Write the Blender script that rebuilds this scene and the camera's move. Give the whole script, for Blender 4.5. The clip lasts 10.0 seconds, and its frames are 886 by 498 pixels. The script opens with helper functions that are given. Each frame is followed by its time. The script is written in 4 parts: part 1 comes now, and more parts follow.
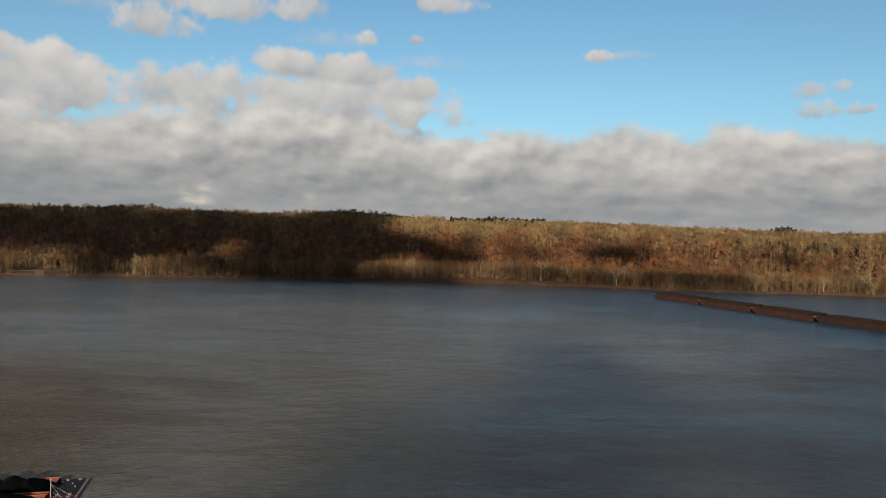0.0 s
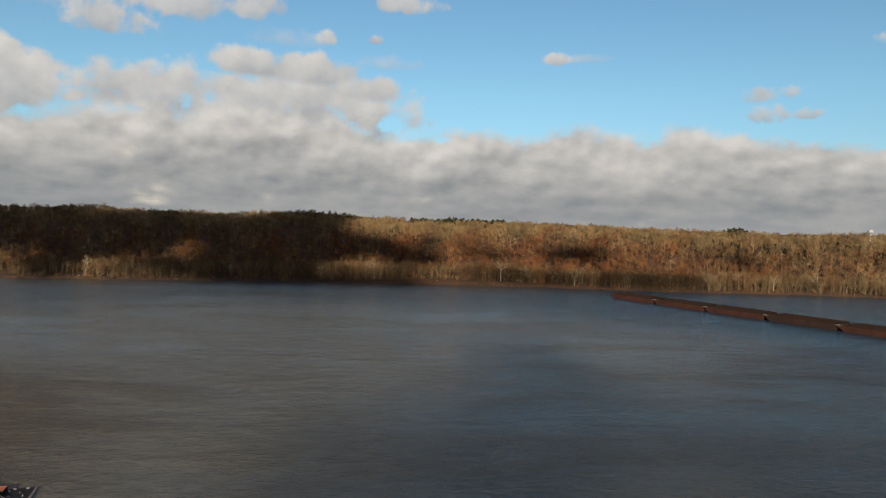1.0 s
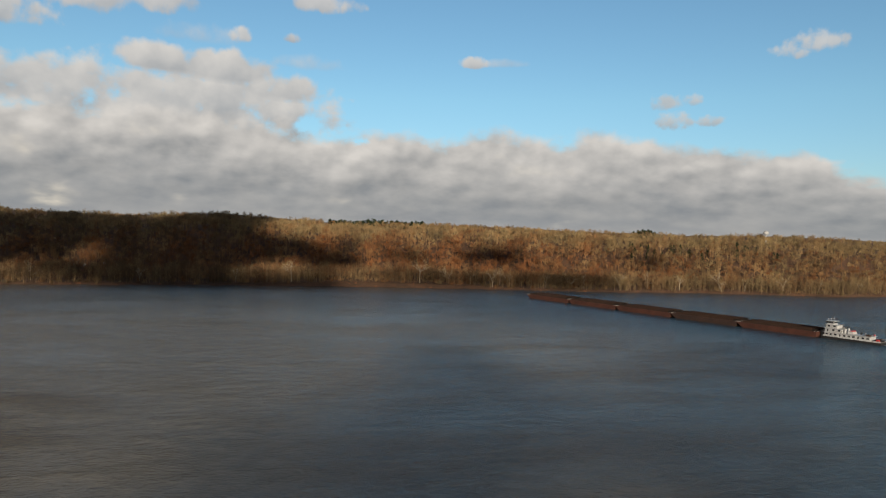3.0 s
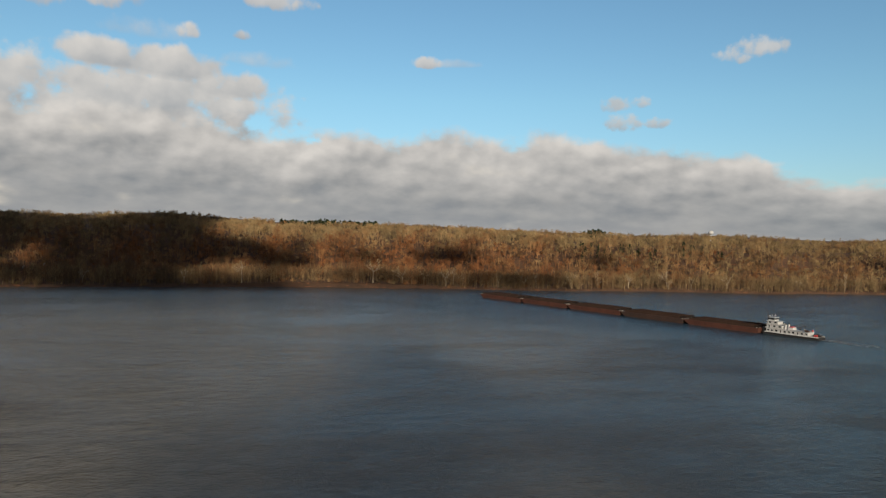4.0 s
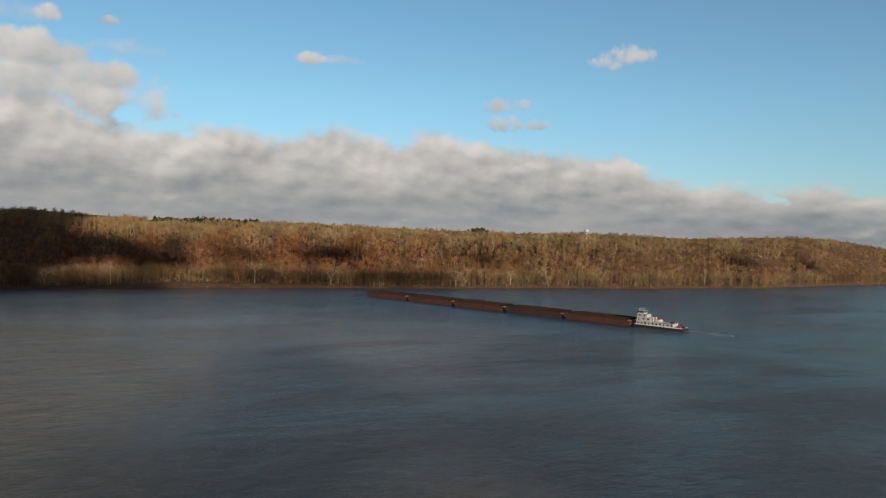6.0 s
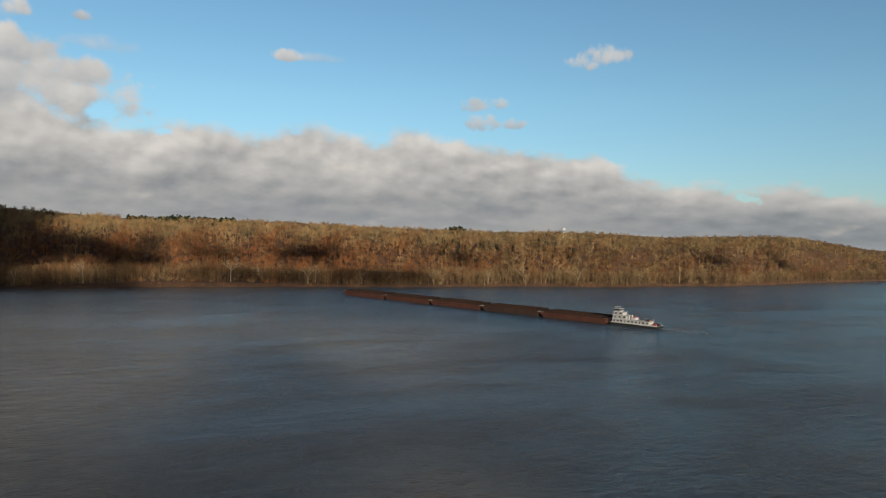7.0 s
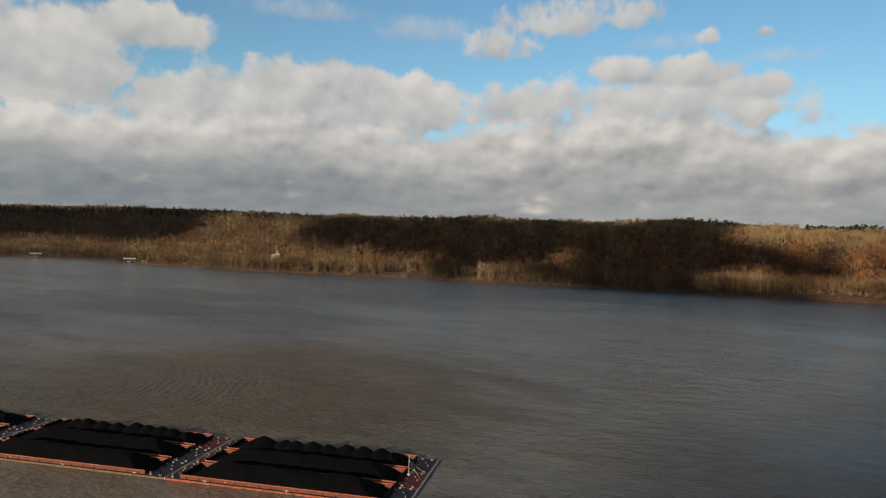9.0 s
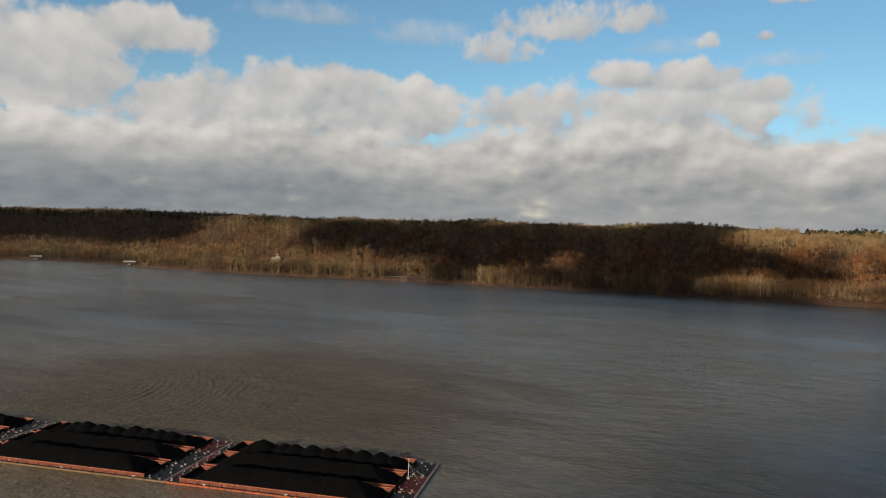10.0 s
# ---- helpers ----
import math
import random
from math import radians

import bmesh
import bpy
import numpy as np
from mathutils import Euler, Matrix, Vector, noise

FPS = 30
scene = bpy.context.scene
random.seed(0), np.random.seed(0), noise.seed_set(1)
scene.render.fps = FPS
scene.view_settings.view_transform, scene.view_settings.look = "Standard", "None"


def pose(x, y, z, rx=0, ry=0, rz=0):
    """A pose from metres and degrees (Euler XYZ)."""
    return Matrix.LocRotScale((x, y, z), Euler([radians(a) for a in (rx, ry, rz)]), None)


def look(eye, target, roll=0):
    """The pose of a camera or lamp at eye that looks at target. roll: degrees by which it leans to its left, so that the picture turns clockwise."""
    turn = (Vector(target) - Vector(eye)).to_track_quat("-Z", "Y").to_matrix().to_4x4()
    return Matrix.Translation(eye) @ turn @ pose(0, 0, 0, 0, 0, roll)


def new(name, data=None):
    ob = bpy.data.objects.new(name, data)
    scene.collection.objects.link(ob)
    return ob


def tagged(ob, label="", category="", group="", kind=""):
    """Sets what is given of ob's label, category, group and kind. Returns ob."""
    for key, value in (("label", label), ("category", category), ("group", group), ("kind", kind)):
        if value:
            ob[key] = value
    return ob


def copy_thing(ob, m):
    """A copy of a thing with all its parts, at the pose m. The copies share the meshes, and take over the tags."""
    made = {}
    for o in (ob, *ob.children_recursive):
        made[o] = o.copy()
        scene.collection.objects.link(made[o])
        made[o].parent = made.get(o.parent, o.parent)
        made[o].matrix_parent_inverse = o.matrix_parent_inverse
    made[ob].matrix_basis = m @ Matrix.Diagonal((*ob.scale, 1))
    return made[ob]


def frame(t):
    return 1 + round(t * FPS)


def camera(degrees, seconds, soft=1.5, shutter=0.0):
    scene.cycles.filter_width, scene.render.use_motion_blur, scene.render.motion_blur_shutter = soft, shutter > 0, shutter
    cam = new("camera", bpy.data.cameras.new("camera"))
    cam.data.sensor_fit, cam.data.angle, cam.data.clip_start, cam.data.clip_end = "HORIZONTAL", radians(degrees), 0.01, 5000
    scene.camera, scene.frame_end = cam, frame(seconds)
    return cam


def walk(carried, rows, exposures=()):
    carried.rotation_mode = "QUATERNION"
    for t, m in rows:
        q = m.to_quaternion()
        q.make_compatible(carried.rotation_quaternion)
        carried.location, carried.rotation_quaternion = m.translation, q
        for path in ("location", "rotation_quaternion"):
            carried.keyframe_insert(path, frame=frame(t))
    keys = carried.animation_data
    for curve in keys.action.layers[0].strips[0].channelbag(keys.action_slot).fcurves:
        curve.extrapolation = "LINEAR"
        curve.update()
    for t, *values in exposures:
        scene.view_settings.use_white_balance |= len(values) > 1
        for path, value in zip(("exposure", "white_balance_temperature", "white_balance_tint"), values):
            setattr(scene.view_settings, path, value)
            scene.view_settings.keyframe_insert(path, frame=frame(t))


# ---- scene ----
EYE = 62.0  # the drone's height over the river
cam = camera(65.0, 10.0, soft=1.1)
ROWS = (  # seconds, yaw, pitch, lean
    (0.0, -0.06, -1.6, -1.78), (0.5, -1.75, -1.52, -1.8), (1.0, -3.34, -1.42, -1.82), (1.5, -4.9, -1.31, -1.83),
    (2.0, -6.5, -1.22, -1.82), (2.5, -8.25, -1.14, -1.79), (3.25, -10.97, -1.04, -1.73), (4.0, -13.85, -0.97, -1.67),
    (4.5, -15.99, -0.92, -1.64), (5.0, -18.36, -0.87, -1.62), (5.5, -20.83, -0.86, -1.61), (5.7, -21.83, -0.85, -1.61),
    (6.2, -24.07, -0.86, -1.61), (6.8, -25.15, -0.9, -1.61), (7.0, -25.1, -0.91, -1.61), (7.2, -25.04, -0.93, -1.6),
    (7.3, -21.82, -1.07, -1.6), (7.4, -13.91, -1.36, -1.62), (7.5, -7.98, -1.57, -1.63), (7.6, -7.85, -1.57, -1.64),
    (7.7, -7.32, -1.57, -1.66), (7.8, -2.3, -1.67, -1.71), (7.9, 5.6, -1.77, -1.74), (8.0, 11.93, -1.82, -1.81),
    (8.2, 12.38, -1.75, -1.84), (8.5, 12.68, -1.67, -1.85), (8.6, 14.67, -1.71, -1.85), (8.7, 21.76, -1.8, -1.82),
    (8.8, 26.83, -1.8, -1.8), (9.0, 26.89, -1.71, -1.8), (9.5, 26.89, -1.54, -1.83), (10.0, 26.9, -1.42, -1.92),
)
walk(cam, [(t, pose(0, 0, EYE, 90 + pitch, lean, yaw)) for t, yaw, pitch, lean in ROWS])

# ---- light ----
SUN_AZ, SUN_EL = radians(184), radians(14)  # clockwise from +y; behind the camera
TO_SUN = Vector((math.sin(SUN_AZ) * math.cos(SUN_EL), math.cos(SUN_AZ) * math.cos(SUN_EL), math.sin(SUN_EL)))
sun = new("sun", bpy.data.lights.new("sun", "SUN"))
sun.data.energy, sun.data.angle, sun.data.color = 5.0, radians(0.53), (1.0, 0.85, 0.66)
sun.matrix_world = look(TO_SUN * 100, (0, 0, 0))
scene.view_settings.exposure = -0.06


class Nodes:
    """Short-hand for building a node tree."""

    def __init__(self, tree):
        self.tree = tree
        tree.nodes.clear()

    def add(self, kind, inputs=(), **fields):
        n = self.tree.nodes.new("ShaderNode" + kind)
        for k, v in fields.items():
            setattr(n, k, v)
        for k, v in dict(inputs).items():
            if isinstance(v, bpy.types.NodeSocket):
                self.tree.links.new(v, n.inputs[k])
            else:
                n.inputs[k].default_value = v
        return n

    def math(self, op, a, b=0.0, c=0.0, clamp=False):
        return self.add("Math", {0: a, 1: b, 2: c}, operation=op, use_clamp=clamp).outputs[0]

    def noise(self, vector, scale, detail=4.0, rough=0.55, distortion=0.0):
        return self.add("TexNoise", {"Vector": vector, "Scale": scale, "Detail": detail, "Roughness": rough, "Distortion": distortion}).outputs[0]

    def span(self, v, a, b, c=0.0, d=1.0, smooth=False):
        return self.add("MapRange", {0: v, 1: a, 2: b, 3: c, 4: d}, interpolation_type="SMOOTHSTEP" if smooth else "LINEAR").outputs[0]

    def mix(self, f, a, b, blend="MIX"):
        n = self.add("Mix", {0: f}, data_type="RGBA", blend_type=blend)
        for k, v in ((6, a), (7, b)):
            if isinstance(v, bpy.types.NodeSocket):
                self.tree.links.new(v, n.inputs[k])
            else:
                n.inputs[k].default_value = (*v[:3], 1)
        return n.outputs[2]

    def ramp(self, f, stops):
        n = self.add("ValToRGB", {0: f})
        r = n.color_ramp
        while len(r.elements) < len(stops):
            r.elements.new(0.5)
        for e, (p, c) in zip(r.elements, stops):
            e.position, e.color = p, (c, c, c, 1) if isinstance(c, float) else (*c, 1)
        return n.outputs[0]


def make_sky():
    world = bpy.data.worlds.new("sky")
    world.use_nodes = True
    scene.world = world
    n = Nodes(world.node_tree)
    way = n.add("TexCoord").outputs["Generated"]
    xyz = n.add("SeparateXYZ", {0: way}).outputs
    az = n.math("MULTIPLY", n.math("ARCTAN2", xyz[0], xyz[1]), 180 / math.pi)
    el = n.math("MULTIPLY", n.math("ARCSINE", xyz[2]), 180 / math.pi)
    sky = n.add("TexSky", sky_type="NISHITA", sun_disc=False, sun_elevation=SUN_EL, sun_rotation=SUN_AZ, air_density=1.0, dust_density=0.4, ozone_density=2.0)
    blue = n.mix(1.0, sky.outputs[0], n.mix(n.span(el, 19.5, 29.0, smooth=True), n.mix(n.span(el, 2.0, 11.0), (0.088, 0.107, 0.128), (0.103, 0.129, 0.132)), (0.008, 0.016, 0.031)), "MULTIPLY")
    # cloud field: lumps that flatten and shrink towards the horizon
    up = n.math("MULTIPLY", n.math("LOGARITHM", n.math("ADD", n.math("MAXIMUM", el, -1.5), 5.0), math.e), 2.9)
    field = n.add("CombineXYZ", {0: n.math("MULTIPLY", az, 0.175), 1: up, 2: 0.0}).outputs[0]

    def billow(at, scale=1.0):
        """Rounded heaps with ragged finer ones on them, about -0.5 to 0.5."""
        heaps = n.add("TexVoronoi", {"Vector": at, "Scale": 0.95 * scale, "Detail": 2.0, "Roughness": 0.45, "Smoothness": 0.7}, feature="SMOOTH_F1", normalize=True, voronoi_dimensions="2D").outputs[0]
        return n.math("ADD", n.math("MULTIPLY", n.math("SUBTRACT", 0.42, heaps), 0.75), n.math("MULTIPLY", n.math("SUBTRACT", n.noise(at, 0.8 * scale, 4, 0.48), 0.5), 1.5))

    def moved(at, x, y, z=0.0):
        return n.add("VectorMath", {0: at, 1: (x, y, z)}, operation="ADD").outputs[0]

    here = billow(field, 1.5)
    lee = n.math("SUBTRACT", here, billow(moved(field, -0.08, 0.17), 1.5))  # above 0 on the upper side of a heap
    small = billow(moved(field, 5.0, 8.0), 4.2)
    soft = n.math("SUBTRACT", n.noise(moved(field, 3.0, 1.0), 2.3, 4, 0.5), 0.5)
    tuft = billow(moved(field, 2.0, 3.0), 8.0)
    broad = n.math("SUBTRACT", n.noise(moved(field, 9.0, 4.0), 0.6, 3, 0.5), 0.5)
    wisp = n.math("SUBTRACT", n.noise(field, 7.0, 4, 0.55), 0.5)
    LIT, CREAM_LIGHT = (0.71, 0.675, 0.63), (0.76, 0.69, 0.57)

    def heap(out, clouds, edge=0.55, thick=0.97, dim=0.0, rag=1.25, flat=0.6, ragged=0.7, tufts=0.0):
        """Clouds of one layer, each an ellipse in degrees with a flattened base."""
        body, high = None, None
        for a, e, ra, re in clouds:
            u = n.math("MULTIPLY", n.math("SUBTRACT", az, float(a)), 1 / ra)
            low = n.math("MULTIPLY", n.math("SUBTRACT", el, float(e)), 1 / re)
            low = n.math("MINIMUM", low, n.math("MULTIPLY", low, 1 / flat))
            d = n.math("SUBTRACT", 1.0, n.math("MULTIPLY_ADD", u, u, n.math("MULTIPLY", low, low)))
            if body is None:
                body, high = d, low
            else:
                high = n.add("Mix", {0: n.span(n.math("SUBTRACT", d, body), -0.4, 0.4), 2: high, 3: low}).outputs[0]
                body = n.math("SMOOTH_MAX", body, d, 0.3)
        depth = n.math("ADD", n.math("MULTIPLY_ADD", here, rag, body), n.math("MULTIPLY_ADD", small, ragged, n.math("MULTIPLY_ADD", tuft, tufts, n.math("MULTIPLY", wisp, 0.6))))
        mask = n.span(depth, 0.05, edge + 0.05, 0.0, thick, smooth=True)
        light = n.math("ADD", n.math("MULTIPLY_ADD", lee, 0.8, n.math("MULTIPLY_ADD", high, 0.3, 0.55 - dim)), n.math("MULTIPLY_ADD", soft, 0.8, n.math("MULTIPLY", broad, 0.6)), clamp=True)
        return n.mix(mask, out, n.mix(light, (0.36, 0.375, 0.39), LIT))

    out = blue
    # thin veils and loose puffs in the blue
    out = heap(out, ((-29, 15.5, 4.5, 1.4), (-38, 16.5, 6.0, 1.1), (-9.5, 14.6, 3.0, 1.0), (-1.5, 13.2, 3.2, 0.8), (14.5, 13.9, 2.2, 0.45)), edge=2.0, thick=0.5, rag=1.2, ragged=1.0, tufts=0.8)
    out = heap(out, ((-22.6, 14.5, 3.4, 1.7), (-18.3, 16.4, 5.0, 1.9), (-12.8, 16.8, 3.2, 1.6), (-0.3, 17.7, 3.4, 0.95), (-6.5, 14.8, 0.9, 0.75), (-2.6, 15.0, 0.8, 0.5), (12.2, 13.9, 1.2, 0.6)), edge=1.2, thick=0.9, rag=0.5, ragged=1.3, tufts=1.1)
    out = heap(out, ((27.4, 10.7, 1.3, 0.75), (29.4, 10.9, 0.8, 0.6), (28.1, 9.3, 1.7, 0.9), (30.6, 9.3, 1.2, 0.55), (37.9, 14.5, 2.4, 0.95), (36.2, 14.0, 1.4, 0.7)), edge=1.5, thick=0.8, rag=0.2, ragged=0.9, tufts=1.9)
    # the high banks
    out = heap(out, ((-60.0, 31.0, 32.0, 13.5), (-57.5, 11.0, 7.5, 4.2), (-50.0, 14.2, 4.6, 2.1), (-62.5, 14.0, 5.0, 4.0), (-37.5, 9.8, 11.0, 3.4), (-30.0, 9.6, 5.0, 2.9), (-46.0, 8.5, 8.0, 3.0)), edge=0.6, dim=0.04, rag=1.1, flat=0.9)
    out = heap(out, ((-12.6, 12.5, 4.2, 1.3), (-7.6, 12.3, 5.0, 1.5), (-3.0, 11.2, 3.4, 1.35), (-19.5, 10.2, 5.6, 2.2), (-12.5, 9.2, 13.0, 3.2)), edge=0.9, rag=1.2, flat=0.8, ragged=1.3)
    # the long bank over the hills, its top in degrees of height over azimuth
    # past both ends of the view, higher tops are added as fill light
    tops = ((-85, 38), (-69, 16), (-62, 8.5), (-52, 8.0), (-40, 8.6), (-28, 8.0), (-22, 8.8), (-12, 9.5), (-4, 8.9), (0.6, 8.0), (4.2, 8.6), (9.7, 7.7), (14.0, 9.1), (18.4, 8.0), (22.6, 8.9), (27, 7.9), (33, 7.4), (37.6, 7.3), (39.6, 5.7), (43.4, 4.8), (51, 4.8), (57, 4.1), (64, 3.6), (70, 8), (85, 35))
    top = n.math("MULTIPLY", n.ramp(n.span(az, -85, 85), [((a + 85) / 170, h / 70) for a, h in tops]), 70)
    depth = n.math("ADD", n.math("MULTIPLY_ADD", here, 1.5, n.math("SUBTRACT", top, el)), n.math("MULTIPLY_ADD", small, 0.9, n.math("MULTIPLY", wisp, 0.8)))
    rent = n.span(n.noise(moved(field, 31.0, 7.0), 1.0, 5, 0.55), 0.62, 0.8, 0.0, 2.4, smooth=True)
    mask = n.span(n.math("SUBTRACT", depth, rent), 0.0, 1.3, smooth=True)
    share = n.math("DIVIDE", el, top)
    tone = n.ramp(share, ((0.0, 0.24), (0.16, 0.14), (0.34, 0.13), (0.52, 0.26), (0.74, 0.56), (1.0, 0.82)))
    slate = n.math("MULTIPLY", n.span(az, -44, -17, 1.0, 0.0, smooth=True), n.span(share, 0.45, 0.85, 1.0, 0.0, smooth=True))
    slate = n.math("MAXIMUM", slate, n.span(az, 30, 52, 0.0, 0.75, smooth=True))
    tone = n.math("MULTIPLY_ADD", slate, -0.1, tone)
    stir = n.math("ADD", n.math("MULTIPLY", lee, n.span(share, 0.1, 0.8, 0.35, 1.1)), n.math("MULTIPLY_ADD", broad, 0.65, n.math("MULTIPLY_ADD", soft, 0.5, n.math("MULTIPLY", small, 0.1))))
    stir = n.math("MULTIPLY", stir, n.math("MULTIPLY", n.math("MULTIPLY_ADD", slate, -0.55, 1.0), n.span(share, 0.05, 0.6, 0.22, 1.0)))
    light = n.math("ADD", tone, stir, clamp=True)
    shade = n.mix(n.span(n.math("MULTIPLY_ADD", soft, 1.2, n.math("MULTIPLY_ADD", broad, 1.0, share)), 0.0, 0.6), (0.262, 0.278, 0.294), (0.305, 0.31, 0.312))
    bank = n.mix(light, n.mix(n.math("MULTIPLY", slate, 0.6), shade, n.mix(n.span(soft, -0.2, 0.2), (0.17, 0.2, 0.22), (0.225, 0.262, 0.285))), LIT)
    # a few heaps that the low sun reaches
    glint = n.math("MULTIPLY", n.span(n.noise(moved(field, -17.0, 3.0), 0.85, 3, 0.5), 0.6, 0.76, smooth=True), n.span(lee, -0.05, 0.25))
    bank = n.mix(n.math("MULTIPLY", glint, 0.75), bank, CREAM_LIGHT)
    out = n.mix(mask, out, bank)
    n.add("OutputWorld", {0: n.add("Background", {0: out, 1: 1.0}).outputs[0]})


make_sky()


# ---- materials ----
def surface(name, dark, light, scale=1.0, rough=0.8, metal=0.0, bump=0.0, fine=9.0, tint="", wear=None, spec=0.4, stand=None):
    """A surface that varies between two colours at a coarse and a fine scale. wear: colour and amount of patches; tint: a mesh attribute that varies it too; stand: the colours of russet trees."""
    m = bpy.data.materials.new(name)
    m.use_nodes = True
    n = Nodes(m.node_tree)
    at = n.add("TexCoord").outputs["Object"]
    a, b = n.noise(at, scale, 5, 0.6), n.noise(at, scale * fine, 4, 0.65)
    f = n.math("ADD", n.math("MULTIPLY", a, 0.6), n.math("MULTIPLY", b, 0.4))
    f = n.span(f, 0.33, 0.67)
    if tint:
        own = n.add("Attribute", attribute_name=tint).outputs["Fac"]
        f = n.math("ADD", n.math("MULTIPLY", f, 0.35), n.math("MULTIPLY", own, 0.65))
    colour = n.mix(f, dark, light)
    if stand:
        colour = n.mix(n.add("Attribute", attribute_name="russet").outputs["Fac"], colour, n.mix(f, *stand))
    if wear:
        patch = n.span(n.noise(at, scale * 2.3, 6, 0.7, 0.5), wear[1], wear[1] + 0.07)
        colour = n.mix(patch, colour, wear[0])
    inputs = {"Base Color": colour, "Metallic": metal, "Roughness": n.span(b, 0.2, 0.8, max(rough - 0.12, 0.02), min(rough + 0.1, 1.0)), "Specular IOR Level": spec}
    if bump:
        inputs["Normal"] = n.add("Bump", {"Height": b, "Strength": 0.6, "Distance": bump}).outputs[0]
    n.add("OutputMaterial", {0: n.add("BsdfPrincipled", inputs).outputs[0]})
    return m


def water_surface():
    m = bpy.data.materials.new("river_water")
    m.use_nodes = True
    n = Nodes(m.node_tree)
    at = n.add("TexCoord").outputs["Object"]
    stretched = n.add("Mapping", {"Vector": at, "Rotation": (0, 0, radians(-24)), "Scale": (0.8, 1.0, 1.0)}).outputs[0]
    ripple = n.noise(stretched, 0.75, 5, 0.62)
    chop = n.noise(stretched, 0.16, 4, 0.55)
    swirl = n.noise(n.add("Mapping", {"Vector": at, "Rotation": (0, 0, radians(-24)), "Scale": (0.35, 1.0, 1.0)}).outputs[0], 0.018, 5, 0.6, 0.8)
    calm = n.span(swirl, 0.35, 0.7, 0.55, 1.0)
    # waves thrown off by the near tow
    near = n.add("VectorMath", {0: at, 1: (-192.0, 190.0, 0.0)}, operation="DISTANCE").outputs["Value"]
    rings = n.add("TexWave", {"Vector": n.add("VectorMath", {0: at, 1: (-262.0, 150.0, 0.0)}, operation="SUBTRACT").outputs[0], "Scale": 0.1, "Distortion": 6.0, "Detail": 4.0, "Detail Scale": 0.6}, wave_type="RINGS", rings_direction="Z").outputs["Fac"]
    rings = n.math("MULTIPLY", n.math("MULTIPLY", rings, n.span(near, 5.0, 58.0, 0.7, 0.0, smooth=True)), n.span(n.noise(at, 0.045, 2, 0.5), 0.38, 0.62))
    height = n.math("ADD", n.math("MULTIPLY", n.math("ADD", n.math("MULTIPLY", ripple, 0.5), n.math("MULTIPLY", chop, 1.0)), calm), rings)
    # silt drifts in long streaks; muddier by the near tow
    drift = n.math("MULTIPLY", n.math("SUBTRACT", swirl, 0.5), 240.0)
    mud = n.span(n.math("ADD", near, drift), 40.0, 150.0, 1.0, 0.0, smooth=True)
    boil = n.noise(at, 0.42, 5, 0.62, 0.6)
    height = n.math("MULTIPLY_ADD", boil, n.math("MULTIPLY", mud, 1.5), height)
    mottle = n.math("MULTIPLY", n.math("SUBTRACT", boil, 0.5), mud)
    grain = n.span(n.math("ADD", n.math("MULTIPLY", swirl, 0.55), n.math("MULTIPLY", chop, 0.45)), 0.34, 0.66)
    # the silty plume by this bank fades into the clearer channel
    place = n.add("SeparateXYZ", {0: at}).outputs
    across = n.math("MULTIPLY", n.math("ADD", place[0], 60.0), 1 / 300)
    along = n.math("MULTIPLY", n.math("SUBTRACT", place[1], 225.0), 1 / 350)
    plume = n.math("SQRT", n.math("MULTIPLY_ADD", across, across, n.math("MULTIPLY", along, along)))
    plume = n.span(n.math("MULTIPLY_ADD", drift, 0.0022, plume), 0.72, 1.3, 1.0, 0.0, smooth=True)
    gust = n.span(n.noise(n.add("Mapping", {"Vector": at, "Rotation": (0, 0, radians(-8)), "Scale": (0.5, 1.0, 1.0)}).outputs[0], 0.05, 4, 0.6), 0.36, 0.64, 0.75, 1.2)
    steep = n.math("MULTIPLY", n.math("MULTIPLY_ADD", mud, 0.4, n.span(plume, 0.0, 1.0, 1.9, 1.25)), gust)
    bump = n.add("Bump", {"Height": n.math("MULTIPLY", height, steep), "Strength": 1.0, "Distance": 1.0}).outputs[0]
    # the channel's grey and blue put the reflected sky into the base colour
    silt_and_sky = n.mix(plume, n.mix(n.span(place[0], 30.0, 250.0, smooth=True), n.mix(grain, (0.052, 0.054, 0.05), (0.088, 0.09, 0.082)), n.mix(grain, (0.022, 0.047, 0.07), (0.04, 0.073, 0.102))), n.mix(grain, (0.108, 0.098, 0.076), (0.172, 0.156, 0.122)))
    silt_and_sky = n.mix(mud, silt_and_sky, n.mix(n.math("ADD", grain, mottle, clamp=True), (0.078, 0.063, 0.038), (0.14, 0.112, 0.065)))
    n.add("OutputMaterial", {0: n.add("BsdfPrincipled", {"Base Color": silt_and_sky, "Roughness": n.span(swirl, 0.35, 0.65, 0.2, 0.12), "IOR": 1.33, "Normal": bump}).outputs[0]})
    return m


WATER = water_surface()
SOIL = surface("leaf_litter", (0.045, 0.029, 0.019), (0.15, 0.078, 0.042), 0.05, 0.95, bump=0.3, wear=((0.27, 0.115, 0.05), 0.58))
TWIG = surface("bare_twigs", (0.04, 0.035, 0.028), (0.46, 0.335, 0.165), 0.02, 0.9, tint="tint", spec=0.1, stand=((0.04, 0.024, 0.016), (0.39, 0.17, 0.07)))
BARK = surface("pale_bark", (0.06, 0.042, 0.027), (0.4, 0.28, 0.15), 0.05, 0.9, tint="tint", spec=0.1)
OAK = surface("dry_oak_leaves", (0.10, 0.042, 0.018), (0.27, 0.105, 0.036), 0.03, 0.9, tint="tint", spec=0.1)
